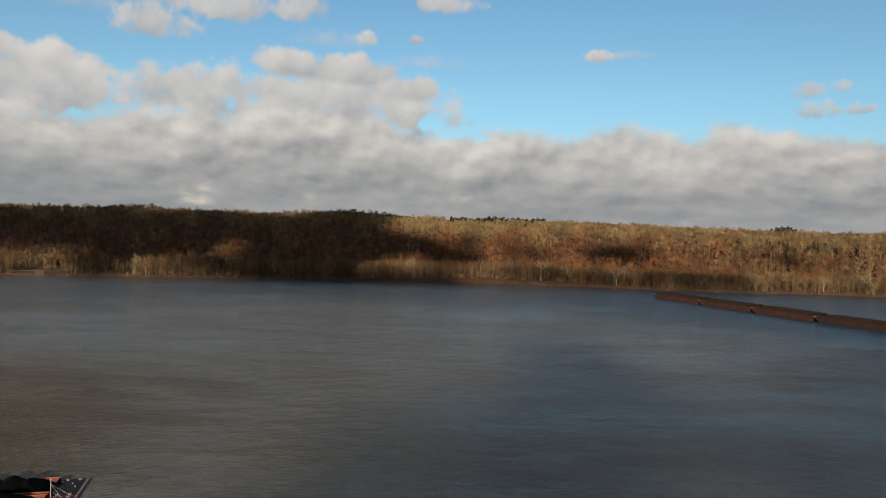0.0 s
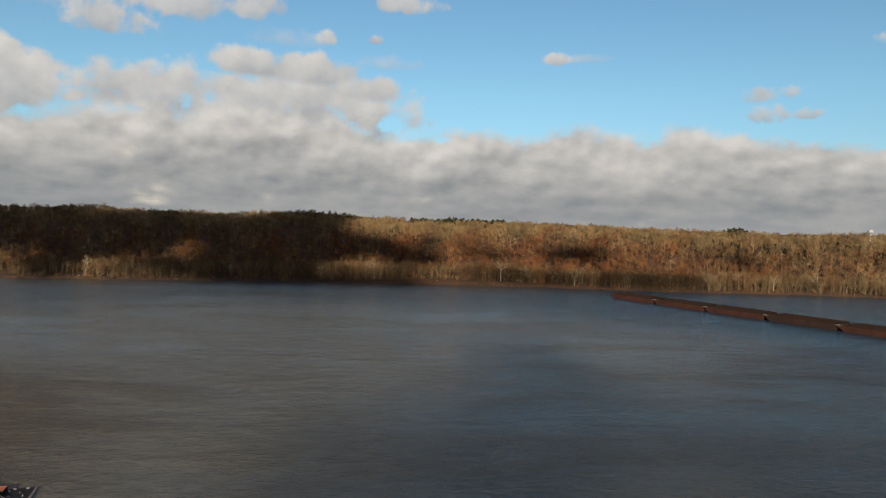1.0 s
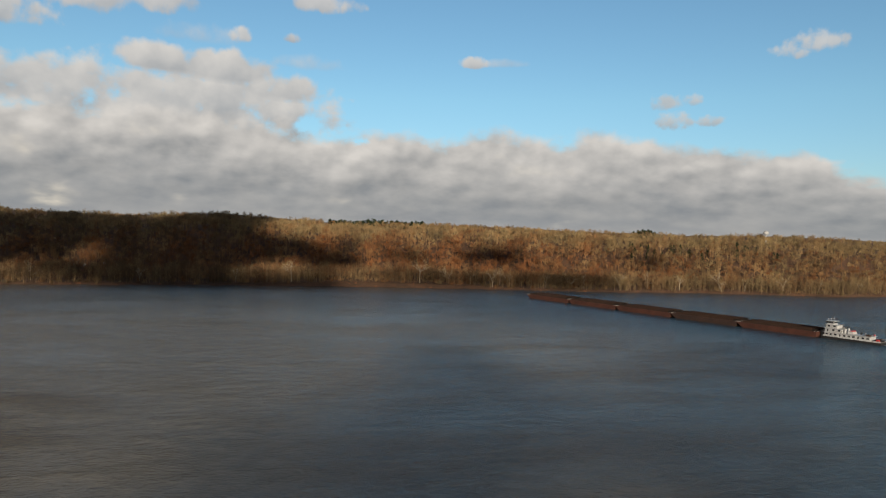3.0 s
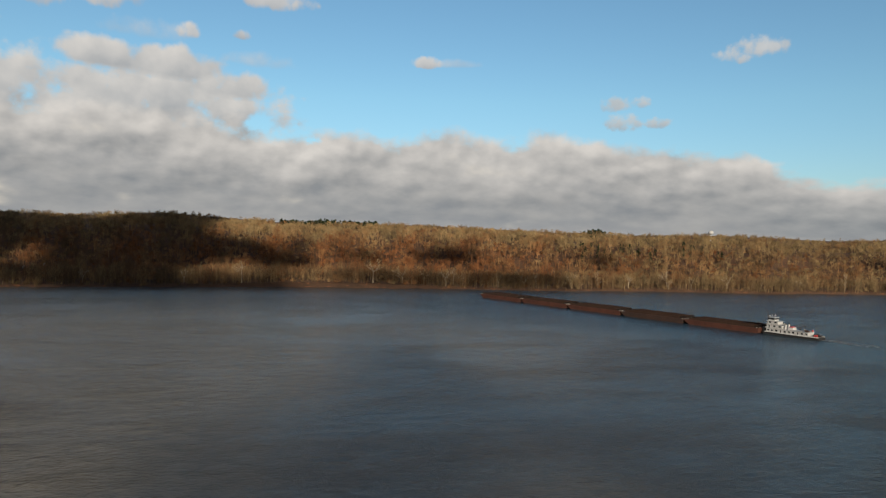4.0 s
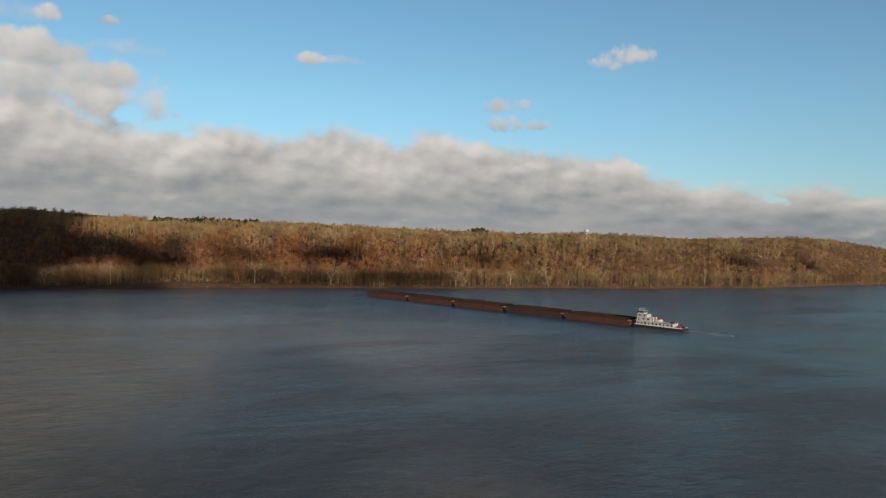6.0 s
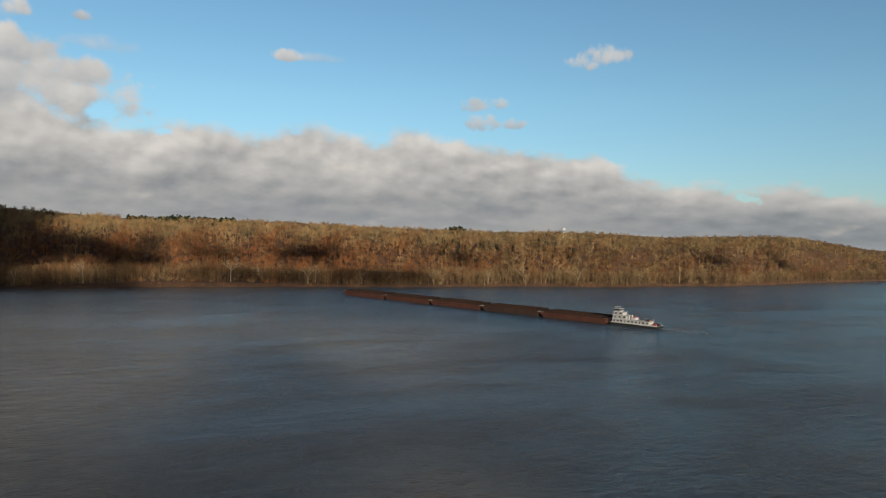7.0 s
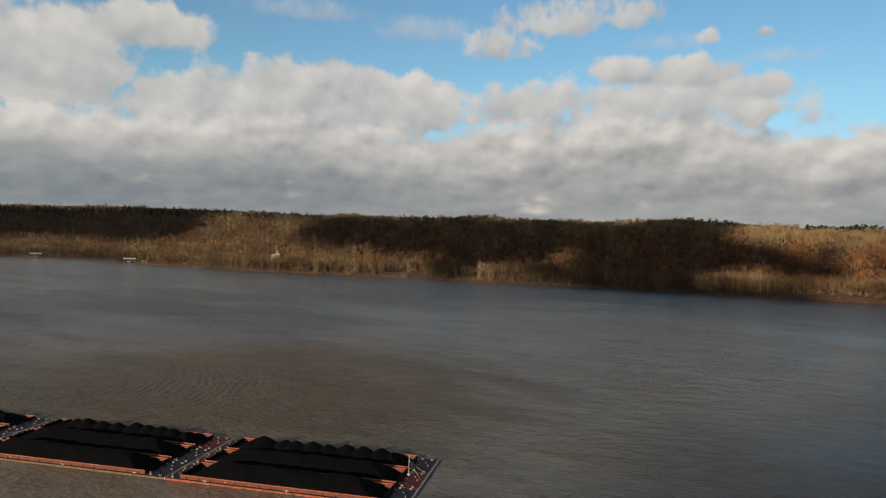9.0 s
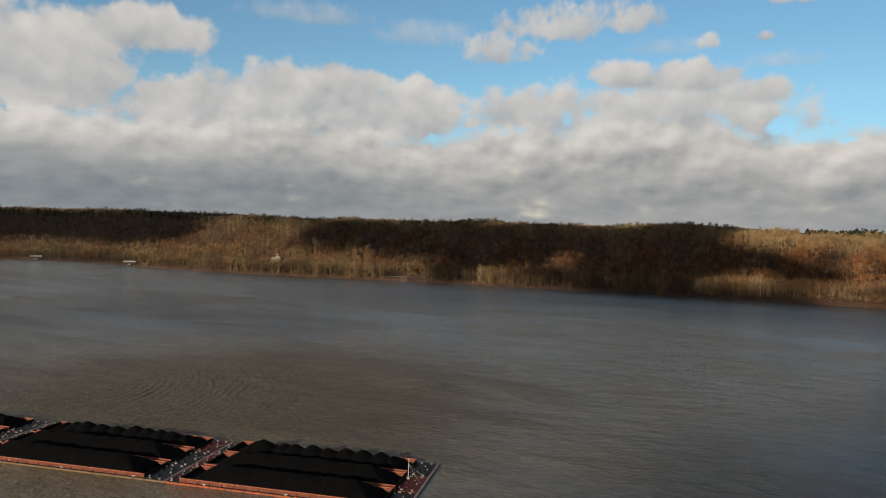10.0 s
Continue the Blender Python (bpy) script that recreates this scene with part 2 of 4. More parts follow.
PINE = surface("dark_needles", (0.018, 0.028, 0.016), (0.045, 0.06, 0.03), 0.05, 0.9, tint="tint", spec=0.1)
WHITE_BARK = surface("white_sycamore_bark", (0.28, 0.23, 0.16), (0.5, 0.43, 0.32), 0.4, 0.85, spec=0.2)


# ---- the lie of the land, by azimuth round the camera ----
SHORE = ((-62, 1215), (-58, 1203), (-55.5, 1188), (-52, 1086), (-48, 993), (-44, 937), (-40, 900), (-35, 870), (-30, 850), (-25, 832), (-20, 818), (-12, 808), (-4, 805), (2, 813), (8, 817), (15, 835), (23, 862), (31, 935), (39.5, 1005), (43, 1085), (47.5, 1150), (52, 1340), (57.6, 1660), (64, 2300), (70, 3200))
RIDGE = ((-62, 0.72), (-59, 0.77), (-52, 1.0), (-44, 0.96), (-40, 0.94), (-37.5, 0.8), (-33, 1.0), (-28.5, 0.97), (-24, 1.25), (-19, 1.07), (-14, 1.08), (-10, 1.38), (-6, 1.48), (-4, 1.2), (0.7, 0.86), (4, 0.84), (10, 0.93), (12, 1.05), (18.6, 0.92), (23, 0.8), (30, 0.7), (35, 0.92), (39.4, 0.76), (43, 0.55), (47.8, 0.88), (51.6, 0.9), (53.4, 0.66), (55.2, 0.22), (57, -0.12), (64, -0.2), (70, 0.1))
FLAT = ((-62, 300), (-50, 220), (-44, 160), (-38, 90), (-32, 60), (-10, 45), (0, 55), (12, 45), (30, 25), (70, 25))
SLOPE = ((-62, 420), (-50, 380), (-42, 320), (-36, 270), (-28, 250), (0, 230), (30, 220), (70, 240))
CANOPY = 21.5


def curve(table, a):
    x, y = np.array(table, float).T
    return sum(np.interp(a + s, x, y) for s in (-1.4, -0.7, 0.0, 0.7, 1.4)) / 5


def ripple(a, d, seed):
    """A smooth field between -1 and 1."""
    r = np.random.RandomState(seed)
    v = 0
    for k in range(7):
        u, w, ph = r.uniform(-0.45, 0.45) * (1 + k * 0.5), r.uniform(-0.012, 0.012) * (1 + k * 0.4), r.uniform(0, 6.3)
        v = v + np.sin(a * u * 1.6 + d * w + ph) / (1 + 0.35 * k)
    return v / 3.2


def shore_at(a):
    return curve(SHORE, a) + 4 * np.sin(a * 1.7) + 2.5 * np.sin(a * 4.3 + 1)


def open_bank(a):
    """1 where the bank is bare soil above the water."""
    return np.clip(1.5 - np.abs(a - 5.5) / 7, 0, 1)


def ground_z(a, d):
    """Height of the far bank's ground, d metres inland at azimuth a."""
    flat, slope = curve(FLAT, a), curve(SLOPE, a)
    crest = flat + slope
    top = EYE + (shore_at(a) + crest) * np.tan(np.radians(curve(RIDGE, a))) - CANOPY
    bank = np.clip(d / (4 + 5 * open_bank(a)), -1, 1) * (1.7 + 2.6 * open_bank(a)) + np.clip(d / np.maximum(flat, 1), 0, 1) * 3.0
    s = np.clip((d - flat) / slope, 0, 1)
    s = s * s * (3 - 2 * s) * 0.6 + s * 0.4
    z = bank + (np.maximum(top, 8) - 5.6) * s + np.clip(d - crest, 0, 150) * 0.075 + np.clip(d - crest - 158, 0, 70) * 0.16
    z = z + ripple(a, d, 5) * np.clip((d - flat) / 60, 0, 1) * np.clip(1.1 - s, 0, 1) * 11
    return np.where(d < 0, d * 0.25, z)


def polar(a, r):
    return r * np.sin(np.radians(a)), r * np.cos(np.radians(a))


def mesh_object(name, verts, faces, materials, parent=None, slots=None, smooth=False):
    me = bpy.data.meshes.new(name)
    verts, faces = np.asarray(verts, np.float32), np.asarray(faces, np.int32)
    me.vertices.add(len(verts))
    me.vertices.foreach_set("co", verts.ravel())
    k = faces.shape[1]
    me.loops.add(faces.size)
    me.loops.foreach_set("vertex_index", faces.ravel())
    me.polygons.add(len(faces))
    me.polygons.foreach_set("loop_start", np.arange(len(faces), dtype=np.int32) * k)
    if slots is not None:
        me.polygons.foreach_set("material_index", np.asarray(slots, np.int32))
    if smooth:
        me.polygons.foreach_set("use_smooth", np.ones(len(faces), bool))
    me.update(calc_edges=True)
    for m in materials:
        me.materials.append(m)
    ob = new(name, me)
    ob.parent = parent
    return ob


def grid_faces(rows, cols, base=0):
    i = (np.arange(rows - 1)[:, None] * cols + np.arange(cols - 1)[None]).ravel() + base
    return np.stack([i, i + 1, i + cols + 1, i + cols], 1)


def make_ground():
    az = np.arange(-74, 74.1, 0.4)
    d = np.concatenate([[-60, -20, -6, 0, 3, 6, 9, 14, 20], np.linspace(30, 330, 26), np.geomspace(360, 2300, 22)])
    A, D = np.meshgrid(az, d)
    x, y = polar(A, np.minimum(shore_at(A) + D, 4700))
    far = np.stack([x, y, ground_z(A, D) + 0.5 * np.sin(x * 0.21) * np.sin(y * 0.17) * (D > 12)], 2).reshape(-1, 3)
    faces = grid_faces(len(d), len(az))
    # the bank behind the camera
    X, D2 = np.meshgrid(np.linspace(-4600, 4600, 60), np.array([-30, 0, 6, 20, 60, 200, 600, 1500, 4000.0]))
    Y = -210 - 0.00008 * X * X - D2
    Z = np.clip(D2 / 8, -1, 1) * 3 + np.clip(D2, 0, 4000) * 0.01
    near = np.stack([X, Y, Z], 2).reshape(-1, 3)
    ob = mesh_object("ground", np.concatenate([far, near]), np.concatenate([faces, grid_faces(9, 60, len(far))[:, ::-1]]), [SOIL], smooth=True)
    tagged(ob, "brown leaf-strewn river banks rising to wooded hills", "ground", kind="structure")
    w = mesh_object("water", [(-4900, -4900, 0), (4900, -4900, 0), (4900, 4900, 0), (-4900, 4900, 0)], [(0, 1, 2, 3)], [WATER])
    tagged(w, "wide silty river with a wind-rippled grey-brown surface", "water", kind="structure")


make_ground()


# ---- woods ----
def prism(p, q, r0, r1, rng, sides=3):
    """A tapered stick from p to q as vertices and triangles."""
    p, q = np.array(p, float), np.array(q, float)
    d = (q - p) / (np.linalg.norm(q - p) + 1e-9)
    u = np.cross(d, (0.3, 0.9, 0.1))
    u /= np.linalg.norm(u)
    w = np.cross(d, u)
    t = np.arange(sides) * 2 * np.pi / sides + rng.uniform(0, 6)
    ring = np.cos(t)[:, None] * u + np.sin(t)[:, None] * w
    v = np.concatenate([p + ring * r0, q + ring * r1])
    f = []
    for i in range(sides):
        j = (i + 1) % sides
        f += [(i, j, sides + j), (i, sides + j, sides + i)]
    return v, np.array(f)


class Soup:
    """Triangles gathered with a slot for each."""

    def __init__(self):
        self.v, self.f, self.s, self.n = [], [], [], 0

    def put(self, v, f, slot):
        self.v.append(v)
        self.f.append(f + self.n)
        self.s.append(np.full(len(f), slot))
        self.n += len(v)

    def stick(self, p, q, r0, r1, rng, slot=0, sides=3):
        self.put(*prism(p, q, r0, r1, rng, sides), slot)

    def sliver(self, p, q, width, rng, slot=1):
        p, q = np.array(p, float), np.array(q, float)
        side = np.cross(q - p, rng.normal(size=3))
        side *= width / (np.linalg.norm(side) + 1e-9)
        self.put(np.array([p - side / 2, p + side / 2, q]), np.array([(0, 1, 2)]), slot)

    def done(self):
        return np.concatenate(self.v), np.concatenate(self.f), np.concatenate(self.s)


def bare_tree(seed, twigs=84, wide=0.15, leaf=1, spread=1.0):
    """One leafless tree about 20 m high: trunk, limbs, and a crown of fine twigs."""
    rng = np.random.RandomState(seed)
    s = Soup()
    fork = rng.uniform(3.5, 8.5)
    lean = rng.normal(size=2) * 0.7
    s.stick((0, 0, -1.0), (lean[0], lean[1], fork), 0.33, 0.22, rng)
    s.stick((lean[0], lean[1], fork), (lean[0] * 1.7, lean[1] * 1.7, 14.5), 0.2, 0.05, rng)
    limbs = []
    for k in range(6):
        a, z = k * 2.4 + rng.uniform(-0.7, 0.7), fork + rng.uniform(-1.0, 5.5)
        o = rng.uniform(1.5, 5.0) * spread
        p = np.array((lean[0], lean[1], z))
        q = p + (math.cos(a) * o, math.sin(a) * o, rng.uniform(2.5, 6.0))
        q[2] = min(q[2], 16.5 - 0.16 * o * o)
        s.stick(p, q, 0.14, 0.04, rng)
        limbs.append((p, q))
    limbs.append((np.array((lean[0], lean[1], fork + 2)), np.array((lean[0] * 1.7, lean[1] * 1.7, 15.8))))
    for k in range(twigs):
        p, q = limbs[k % len(limbs)]
        b = p + (q - p) * rng.uniform(0.25, 1.0)
        a = rng.uniform(0, 6.28)
        o = rng.uniform(0.8, 3.2) * spread
        s.sliver(b, b + (math.cos(a) * o, math.sin(a) * o, rng.uniform(-0.3, 2.6)), wide * rng.uniform(0.5, 1.5), rng, leaf)
    return s.done()


def slope_tree(seed, twigs=84, wide=0.31, leaf=1, slot=1):
    """A broad-crowned leafless tree for the hillside, its limbs slivers."""
    rng = np.random.RandomState(seed)
    s = Soup()
    lean = rng.normal(size=2) * 0.6
    s.stick((0, 0, -1.0), (lean[0], lean[1], 12.5), 0.27, 0.07, rng, slot)
    limbs = []
    for k in range(10):
        a, z = k * 2.4 + rng.uniform(-0.6, 0.6), rng.uniform(3.5, 9.5)
        tilt = rng.uniform(0.1, 1.25)
        b = np.array((lean[0] * z / 15, lean[1] * z / 15, z))
        e = np.array((0, 0, 8.5)) + np.array((math.cos(a) * math.sin(tilt) * 4.6, math.sin(a) * math.sin(tilt) * 4.6, math.cos(tilt) * 6.0)) * rng.uniform(0.8, 1.0)
        s.sliver(b, e, 0.26, rng, slot)
        limbs.append((b, e))
    for k in range(twigs):
        b, e = limbs[k % 10]
        c = b + (e - b) * rng.uniform(0.45, 1.0)
        d = rng.normal(size=3) * (1.0, 1.0, 0.75) + (e - b) * 0.1
        s.sliver(c, c + d * rng.uniform(0.8, 1.4), wide * rng.uniform(0.5, 1.5), rng, leaf)
    return s.done()


def thicket(seed):
    """Saplings and brush, about 6 m high."""
    rng = np.random.RandomState(seed)
    s = Soup()
    for k in range(34):
        a, o = rng.uniform(0, 6.28), rng.uniform(0, 2.6)
        b = np.array((math.cos(a) * o, math.sin(a) * o, rng.uniform(0, 2.2)))
        s.sliver(b, b + (rng.normal() * 1.0, rng.normal() * 1.0, rng.uniform(1.5, 4.2)), rng.uniform(0.25, 0.6), rng, 1)
    return s.done()


def pine_tree(seed):
    rng = np.random.RandomState(seed)
    s = Soup()
    s.stick((0, 0, -1), (0, 0, 18), 0.3, 0.05, rng)
    for k in range(90):
        z = rng.uniform(3, 18.5)
        a, o = rng.uniform(0, 6.28), 3.6 * math.sqrt(max(0.05, 1 - ((z - 9.5) / 9.5) ** 2)) * rng.uniform(0.7, 1.15)
        s.sliver((0, 0, z), (math.cos(a) * o, math.sin(a) * o, z - rng.uniform(-0.3, 1.0)), 1.3, rng, 2)
    return s.done()


def scatter(name, label, templates, a, d, size, rng, materials, girth=1.0):
    """One mesh of many trees standing at azimuth a, d metres inland."""
    x, y = polar(a, shore_at(a) + d)
    z = ground_z(a, d)
    pick = rng.randint(len(templates), size=len(a))
    turn = rng.uniform(0, 2 * np.pi, len(a))
    pale = rng.uniform(0, 1, len(a)) < 0.17 + 0.2 * ripple(a * 1.3, d * 1.6, 17)
    tint = np.clip(np.where(pale, rng.normal(0.78, 0.14, len(a)), rng.normal(0.37, 0.16, len(a))) + 0.3 * ripple(a * 2.6, d * 3.0, 9), 0, 1)
    up = np.clip((d - curve(FLAT, a)) / curve(SLOPE, a), 0, 1.2)
    russet = np.interp(a, (-60, -40, -28, -12, 14, 22, 32, 60), (0.25, 0.35, 0.42, 0.52, 0.8, 0.6, 0.32, 0.25)) * np.interp(up, (0, 0.1, 0.45, 0.8, 1.0), (0.75, 1.25, 1.2, 0.5, 0.2))
    russet = np.clip(russet + 0.5 * ripple(a * 2.1, d * 2.4, 55) + rng.normal(0, 0.17, len(a)), 0, 1)
    # light put into the tint: dimmer woods far left, brighter on the lit ridge
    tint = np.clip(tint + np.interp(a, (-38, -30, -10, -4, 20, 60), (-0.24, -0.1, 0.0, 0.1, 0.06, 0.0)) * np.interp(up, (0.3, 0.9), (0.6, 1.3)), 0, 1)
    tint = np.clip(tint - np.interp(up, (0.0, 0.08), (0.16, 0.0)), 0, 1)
    V, F, S, T, Q, base = [], [], [], [], [], 0
    for k, (tv, tf, ts) in enumerate(templates):
        i = np.nonzero(pick == k)[0]
        if not len(i):
            continue
        c, s = np.cos(turn[i])[:, None], np.sin(turn[i])[:, None]
        h = size[i][:, None]
        w = h * girth * rng.uniform(0.8, 1.2, len(i))[:, None]
        v = np.stack([(tv[:, 0] * c - tv[:, 1] * s) * w + x[i][:, None], (tv[:, 0] * s + tv[:, 1] * c) * w + y[i][:, None], tv[:, 2] * h + z[i][:, None]], 2)
        V.append(v.reshape(-1, 3))
        F.append((tf[None] + (np.arange(len(i)) * len(tv))[:, None, None] + base).reshape(-1, 3))
        S.append(np.tile(ts, len(i)))
        T.append(np.repeat(tint[i], len(tv)))
        Q.append(np.repeat(russet[i], len(tv)))
        base += len(i) * len(tv)
    ob = mesh_object(name, np.concatenate(V), np.concatenate(F), materials, slots=np.concatenate(S))
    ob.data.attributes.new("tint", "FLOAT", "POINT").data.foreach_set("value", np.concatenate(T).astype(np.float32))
    ob.data.attributes.new("russet", "FLOAT", "POINT").data.foreach_set("value", np.concatenate(Q).astype(np.float32))
    return tagged(ob, label, "woods", kind="stuff")


WOODS = [BARK, TWIG, PINE, OAK]
BARE = [bare_tree(100 + k) for k in range(12)]
SLOPES = [slope_tree(600 + k) for k in range(14)]
OAKS = [slope_tree(200 + k, 80, 0.5, 3) for k in range(5)]
FARS = [slope_tree(300 + k, 56, 0.4) for k in range(8)]
BRUSH = [thicket(500 + k) for k in range(5)]
PINES = [pine_tree(400 + k) for k in range(4)]


def make_woods():
    rng = np.random.RandomState(11)

    def clear(a, d):
        """Leaves the landing and the white building's forecourt open."""
        gap = (a > -31.6) & (a < -28.4) & (d < 45)
        yard = (a > -41.0) & (a < -39.5) & (d > 78) & (d < 178)
        return ~(gap | yard)

    def plant(name, label, kinds, a, d, lo, hi, girth=1.0):
        ok = clear(a, d)
        a, d = a[ok], d[ok]
        scatter(name, label, kinds, a, d, (lo + (hi - lo) * rng.beta(1.7, 1.7, len(a))) * (1 + 0.16 * ripple(a * 3.1, d * 3.5, 33)), rng, WOODS, girth)

    def spots(n, a0, a1, dmax):
        a = rng.uniform(a0, a1, n)
        return a, rng.uniform(0, 1, n) * dmax(a)

    # the belt of trees along the water's edge
    a = rng.uniform(-46, 60, 4000)
    d = 1.8 + 9 * open_bank(a) + rng.uniform(0, 1, len(a)) ** 1.4 * np.minimum(curve(FLAT, a) + 8, 70)
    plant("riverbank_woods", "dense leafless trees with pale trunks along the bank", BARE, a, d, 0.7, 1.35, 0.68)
    # the slope
    a, d = spots(13500, -36, 60, lambda q: curve(SLOPE, q) + 160)
    d = d + curve(FLAT, a)
    thin = rng.uniform(0, 1, len(a)) < 0.82 + 0.5 * ripple(a * 2.0, d * 2.2, 41)
    a, d = a[thin], d[thin]
    oak = (rng.uniform(0, 1, len(a)) < 0.08 + 0.25 * (ripple(a * 1.7, d * 2, 21) > 0.25)) & (d < curve(FLAT, a) + curve(SLOPE, a) * 0.75)
    plant("hillside_woods", "leafless tan and grey woods on the hillside", SLOPES, a[~oak], d[~oak], 0.7, 1.15, 1.12)
    plant("oak_woods", "oaks holding rust-brown dead leaves on the slope", OAKS, a[oak], d[oak], 0.6, 1.0, 1.1)
    # brush under the trees
    a, d = spots(9000, -62, 60, lambda q: curve(SLOPE, q) + curve(FLAT, q) + 150)
    plant("undergrowth", "brown brush and saplings under the trees", BRUSH, a, d * 0.97 + 0.6 + 9 * open_bank(a), 0.5, 1.4)
    # the reach downstream
    a, d = spots(8600, -62, -34, lambda q: curve(FLAT, q) + curve(SLOPE, q) + 160)
    plant("distant_woods", "distant leafless woods on low bank and hill", FARS, a, d + 4, 0.55, 1.15)
    # evergreens
    a = np.concatenate([rng.uniform(-61, -47, 90), rng.uniform(-43, -40, 25), rng.uniform(25, 36, 26)])
    d = curve(FLAT, a) + curve(SLOPE, a) * np.where(a < 0, rng.uniform(0.93, 1.05, len(a)), rng.uniform(0.5, 0.8, len(a)))
    knolls = np.concatenate([rng.uniform(0.6, 8.4, 190), rng.uniform(25.2, 27, 36)])
    plant("evergreen_woods", "scattered dark evergreens among bare trees", PINES, a, d, 0.6, 1.05, 1.25)
    d = curve(FLAT, knolls) + curve(SLOPE, knolls) + rng.uniform(140, 170, len(knolls))
    plant("ridge_evergreens", "low dark evergreens along the ridge top", PINES, knolls, d, 0.6, 0.92, 1.6)


make_woods()


# ---- building blocks of things ----
def box(bm, lo, hi, bevel=0.0):
    """A box between two corners, its edges rounded where bevel is given."""
    made = bmesh.ops.create_cube(bm, size=1.0)["verts"]
    lo, hi = Vector(lo), Vector(hi)
    for v in made:
        v.co = Vector([(lo[i] + hi[i]) / 2 + v.co[i] * (hi[i] - lo[i]) for i in range(3)])
    if bevel:
        edges = list({e for v in made for e in v.link_edges})
        bmesh.ops.bevel(bm, geom=edges, offset=bevel, segments=1, affect="EDGES")
    return bm


def tube(bm, p, q, r0, r1=None, sides=10):
    """A capped round bar from p to q."""
    p, q = Vector(p), Vector(q)
    r1 = r0 if r1 is None else r1
    turn = (q - p).to_track_quat("Z", "Y").to_matrix().to_4x4()
    bmesh.ops.create_cone(bm, cap_ends=True, segments=sides, radius1=r0, radius2=r1, depth=(q - p).length, matrix=Matrix.Translation((p + q) / 2) @ turn)
    return bm


def extrude_profile(bm, points, y0, y1):
    """A solid from a side view (x, z), from y0 to y1."""
    a = [bm.verts.new((x, y0, z)) for x, z in points]
    b = [bm.verts.new((x, y1, z)) for x, z in points]
    bm.faces.new(a)
    bm.faces.new(b[::-1])
    for i in range(len(a)):
        j = (i + 1) % len(a)
        bm.faces.new((a[j], a[i], b[i], b[j]))
    bmesh.ops.recalc_face_normals(bm, faces=bm.faces)
    return bm


KEPT = {}


def part(name, bm, material, parent, label="", at=None):
    """Links a bmesh, or a mesh made before, as one mesh object under a thing or a part."""
    if isinstance(bm, bmesh.types.BMesh):
        me = bpy.data.meshes.new(name)
        bm.to_mesh(me)
        bm.free()
        me.materials.append(material)
    else:
        me = bm
    ob = new(name, me)
    ob.parent = parent
    if at is not None:
        ob.matrix_local = at
    return tagged(ob, label)


def shared(key, maker, material):
    """A mesh that is made once for each key and material."""
    k = (key, material.name)
    if k not in KEPT:
        bm = maker(bmesh.new())
        me = bpy.data.meshes.new(key)
        bm.to_mesh(me)
        bm.free()
        me.materials.append(material)
        # inner faces of the hold take a darker steel
        if key.startswith("hull_"):
            me.materials.append(HOLD)
        KEPT[k] = me
    return KEPT[k]


def thing(name, label, category, m, group=""):
    ob = new(name)
    ob.matrix_world = m
    return tagged(ob, label, category, group)


ORANGE = surface("orange_red_paint", (0.2, 0.04, 0.011), (0.48, 0.105, 0.03), 0.5, 0.6, bump=0.01, wear=((0.07, 0.032, 0.02), 0.52))
BRICK = surface("brick_red_coaming_paint", (0.085, 0.022, 0.011), (0.2, 0.046, 0.02), 0.5, 0.65, bump=0.01, wear=((0.3, 0.15, 0.09), 0.6))
RAIL_RED = surface("scuffed_orange_rail_paint", (0.3, 0.07, 0.025), (0.55, 0.17, 0.075), 0.8, 0.6, wear=((0.5, 0.36, 0.26), 0.57))
TAN_HULL = surface("silt_stained_hull_paint", (0.10, 0.06, 0.03), (0.23, 0.145, 0.07), 0.4, 0.75, bump=0.01, wear=((0.07, 0.045, 0.03), 0.54))
SLATE_DECK = surface("dark_slate_deck_paint", (0.016, 0.018, 0.023), (0.034, 0.036, 0.042), 0.5, 0.75, spec=0.15, bump=0.01, wear=((0.1, 0.06, 0.045), 0.62))
RED_DECK = surface("dark_red_deck_paint", (0.06, 0.016, 0.016), (0.11, 0.032, 0.03), 0.5, 0.75, spec=0.15, bump=0.01, wear=((0.06, 0.045, 0.04), 0.6))
RUST = surface("rusty_red_hull", (0.034, 0.012, 0.008), (0.088, 0.03, 0.018), 0.25, 0.8, bump=0.01, wear=((0.06, 0.03, 0.022), 0.58))
DARK_RUST = surface("blackened_rust_hull", (0.02, 0.012, 0.01), (0.05, 0.025, 0.018), 0.25, 0.8, bump=0.01, wear=((0.12, 0.05, 0.03), 0.62))
HOLD = surface("dark_hopper_steel", (0.01, 0.007, 0.006), (0.028, 0.019, 0.015), 0.3, 0.85)
UNLIT_END = surface("unlit_coaming_end", (0.004, 0.0034, 0.003), (0.014, 0.0105, 0.0085), 0.3, 0.85, spec=0.15)
OLD_STEEL = surface("old_brown_steel", (0.022, 0.014, 0.011), (0.062, 0.034, 0.024), 0.3, 0.85, spec=0.2, wear=((0.11, 0.06, 0.04), 0.6))
COAL = surface("coal", (0.001, 0.001, 0.0011), (0.004, 0.004, 0.0042), 0.35, 0.9, bump=0.12, fine=6.0, spec=0.08)
WHITE = surface("white_marine_paint", (0.36, 0.37, 0.375), (0.56, 0.57, 0.575), 0.5, 0.5, wear=((0.24, 0.2, 0.16), 0.56))
PALE_STEEL = surface("worn_pale_steel", (0.28, 0.26, 0.235), (0.56, 0.53, 0.48), 1.2, 0.5, wear=((0.3, 0.16, 0.09), 0.6))
BLACK = surface("black_hull_paint", (0.012, 0.012, 0.013), (0.03, 0.029, 0.028), 0.4, 0.5)
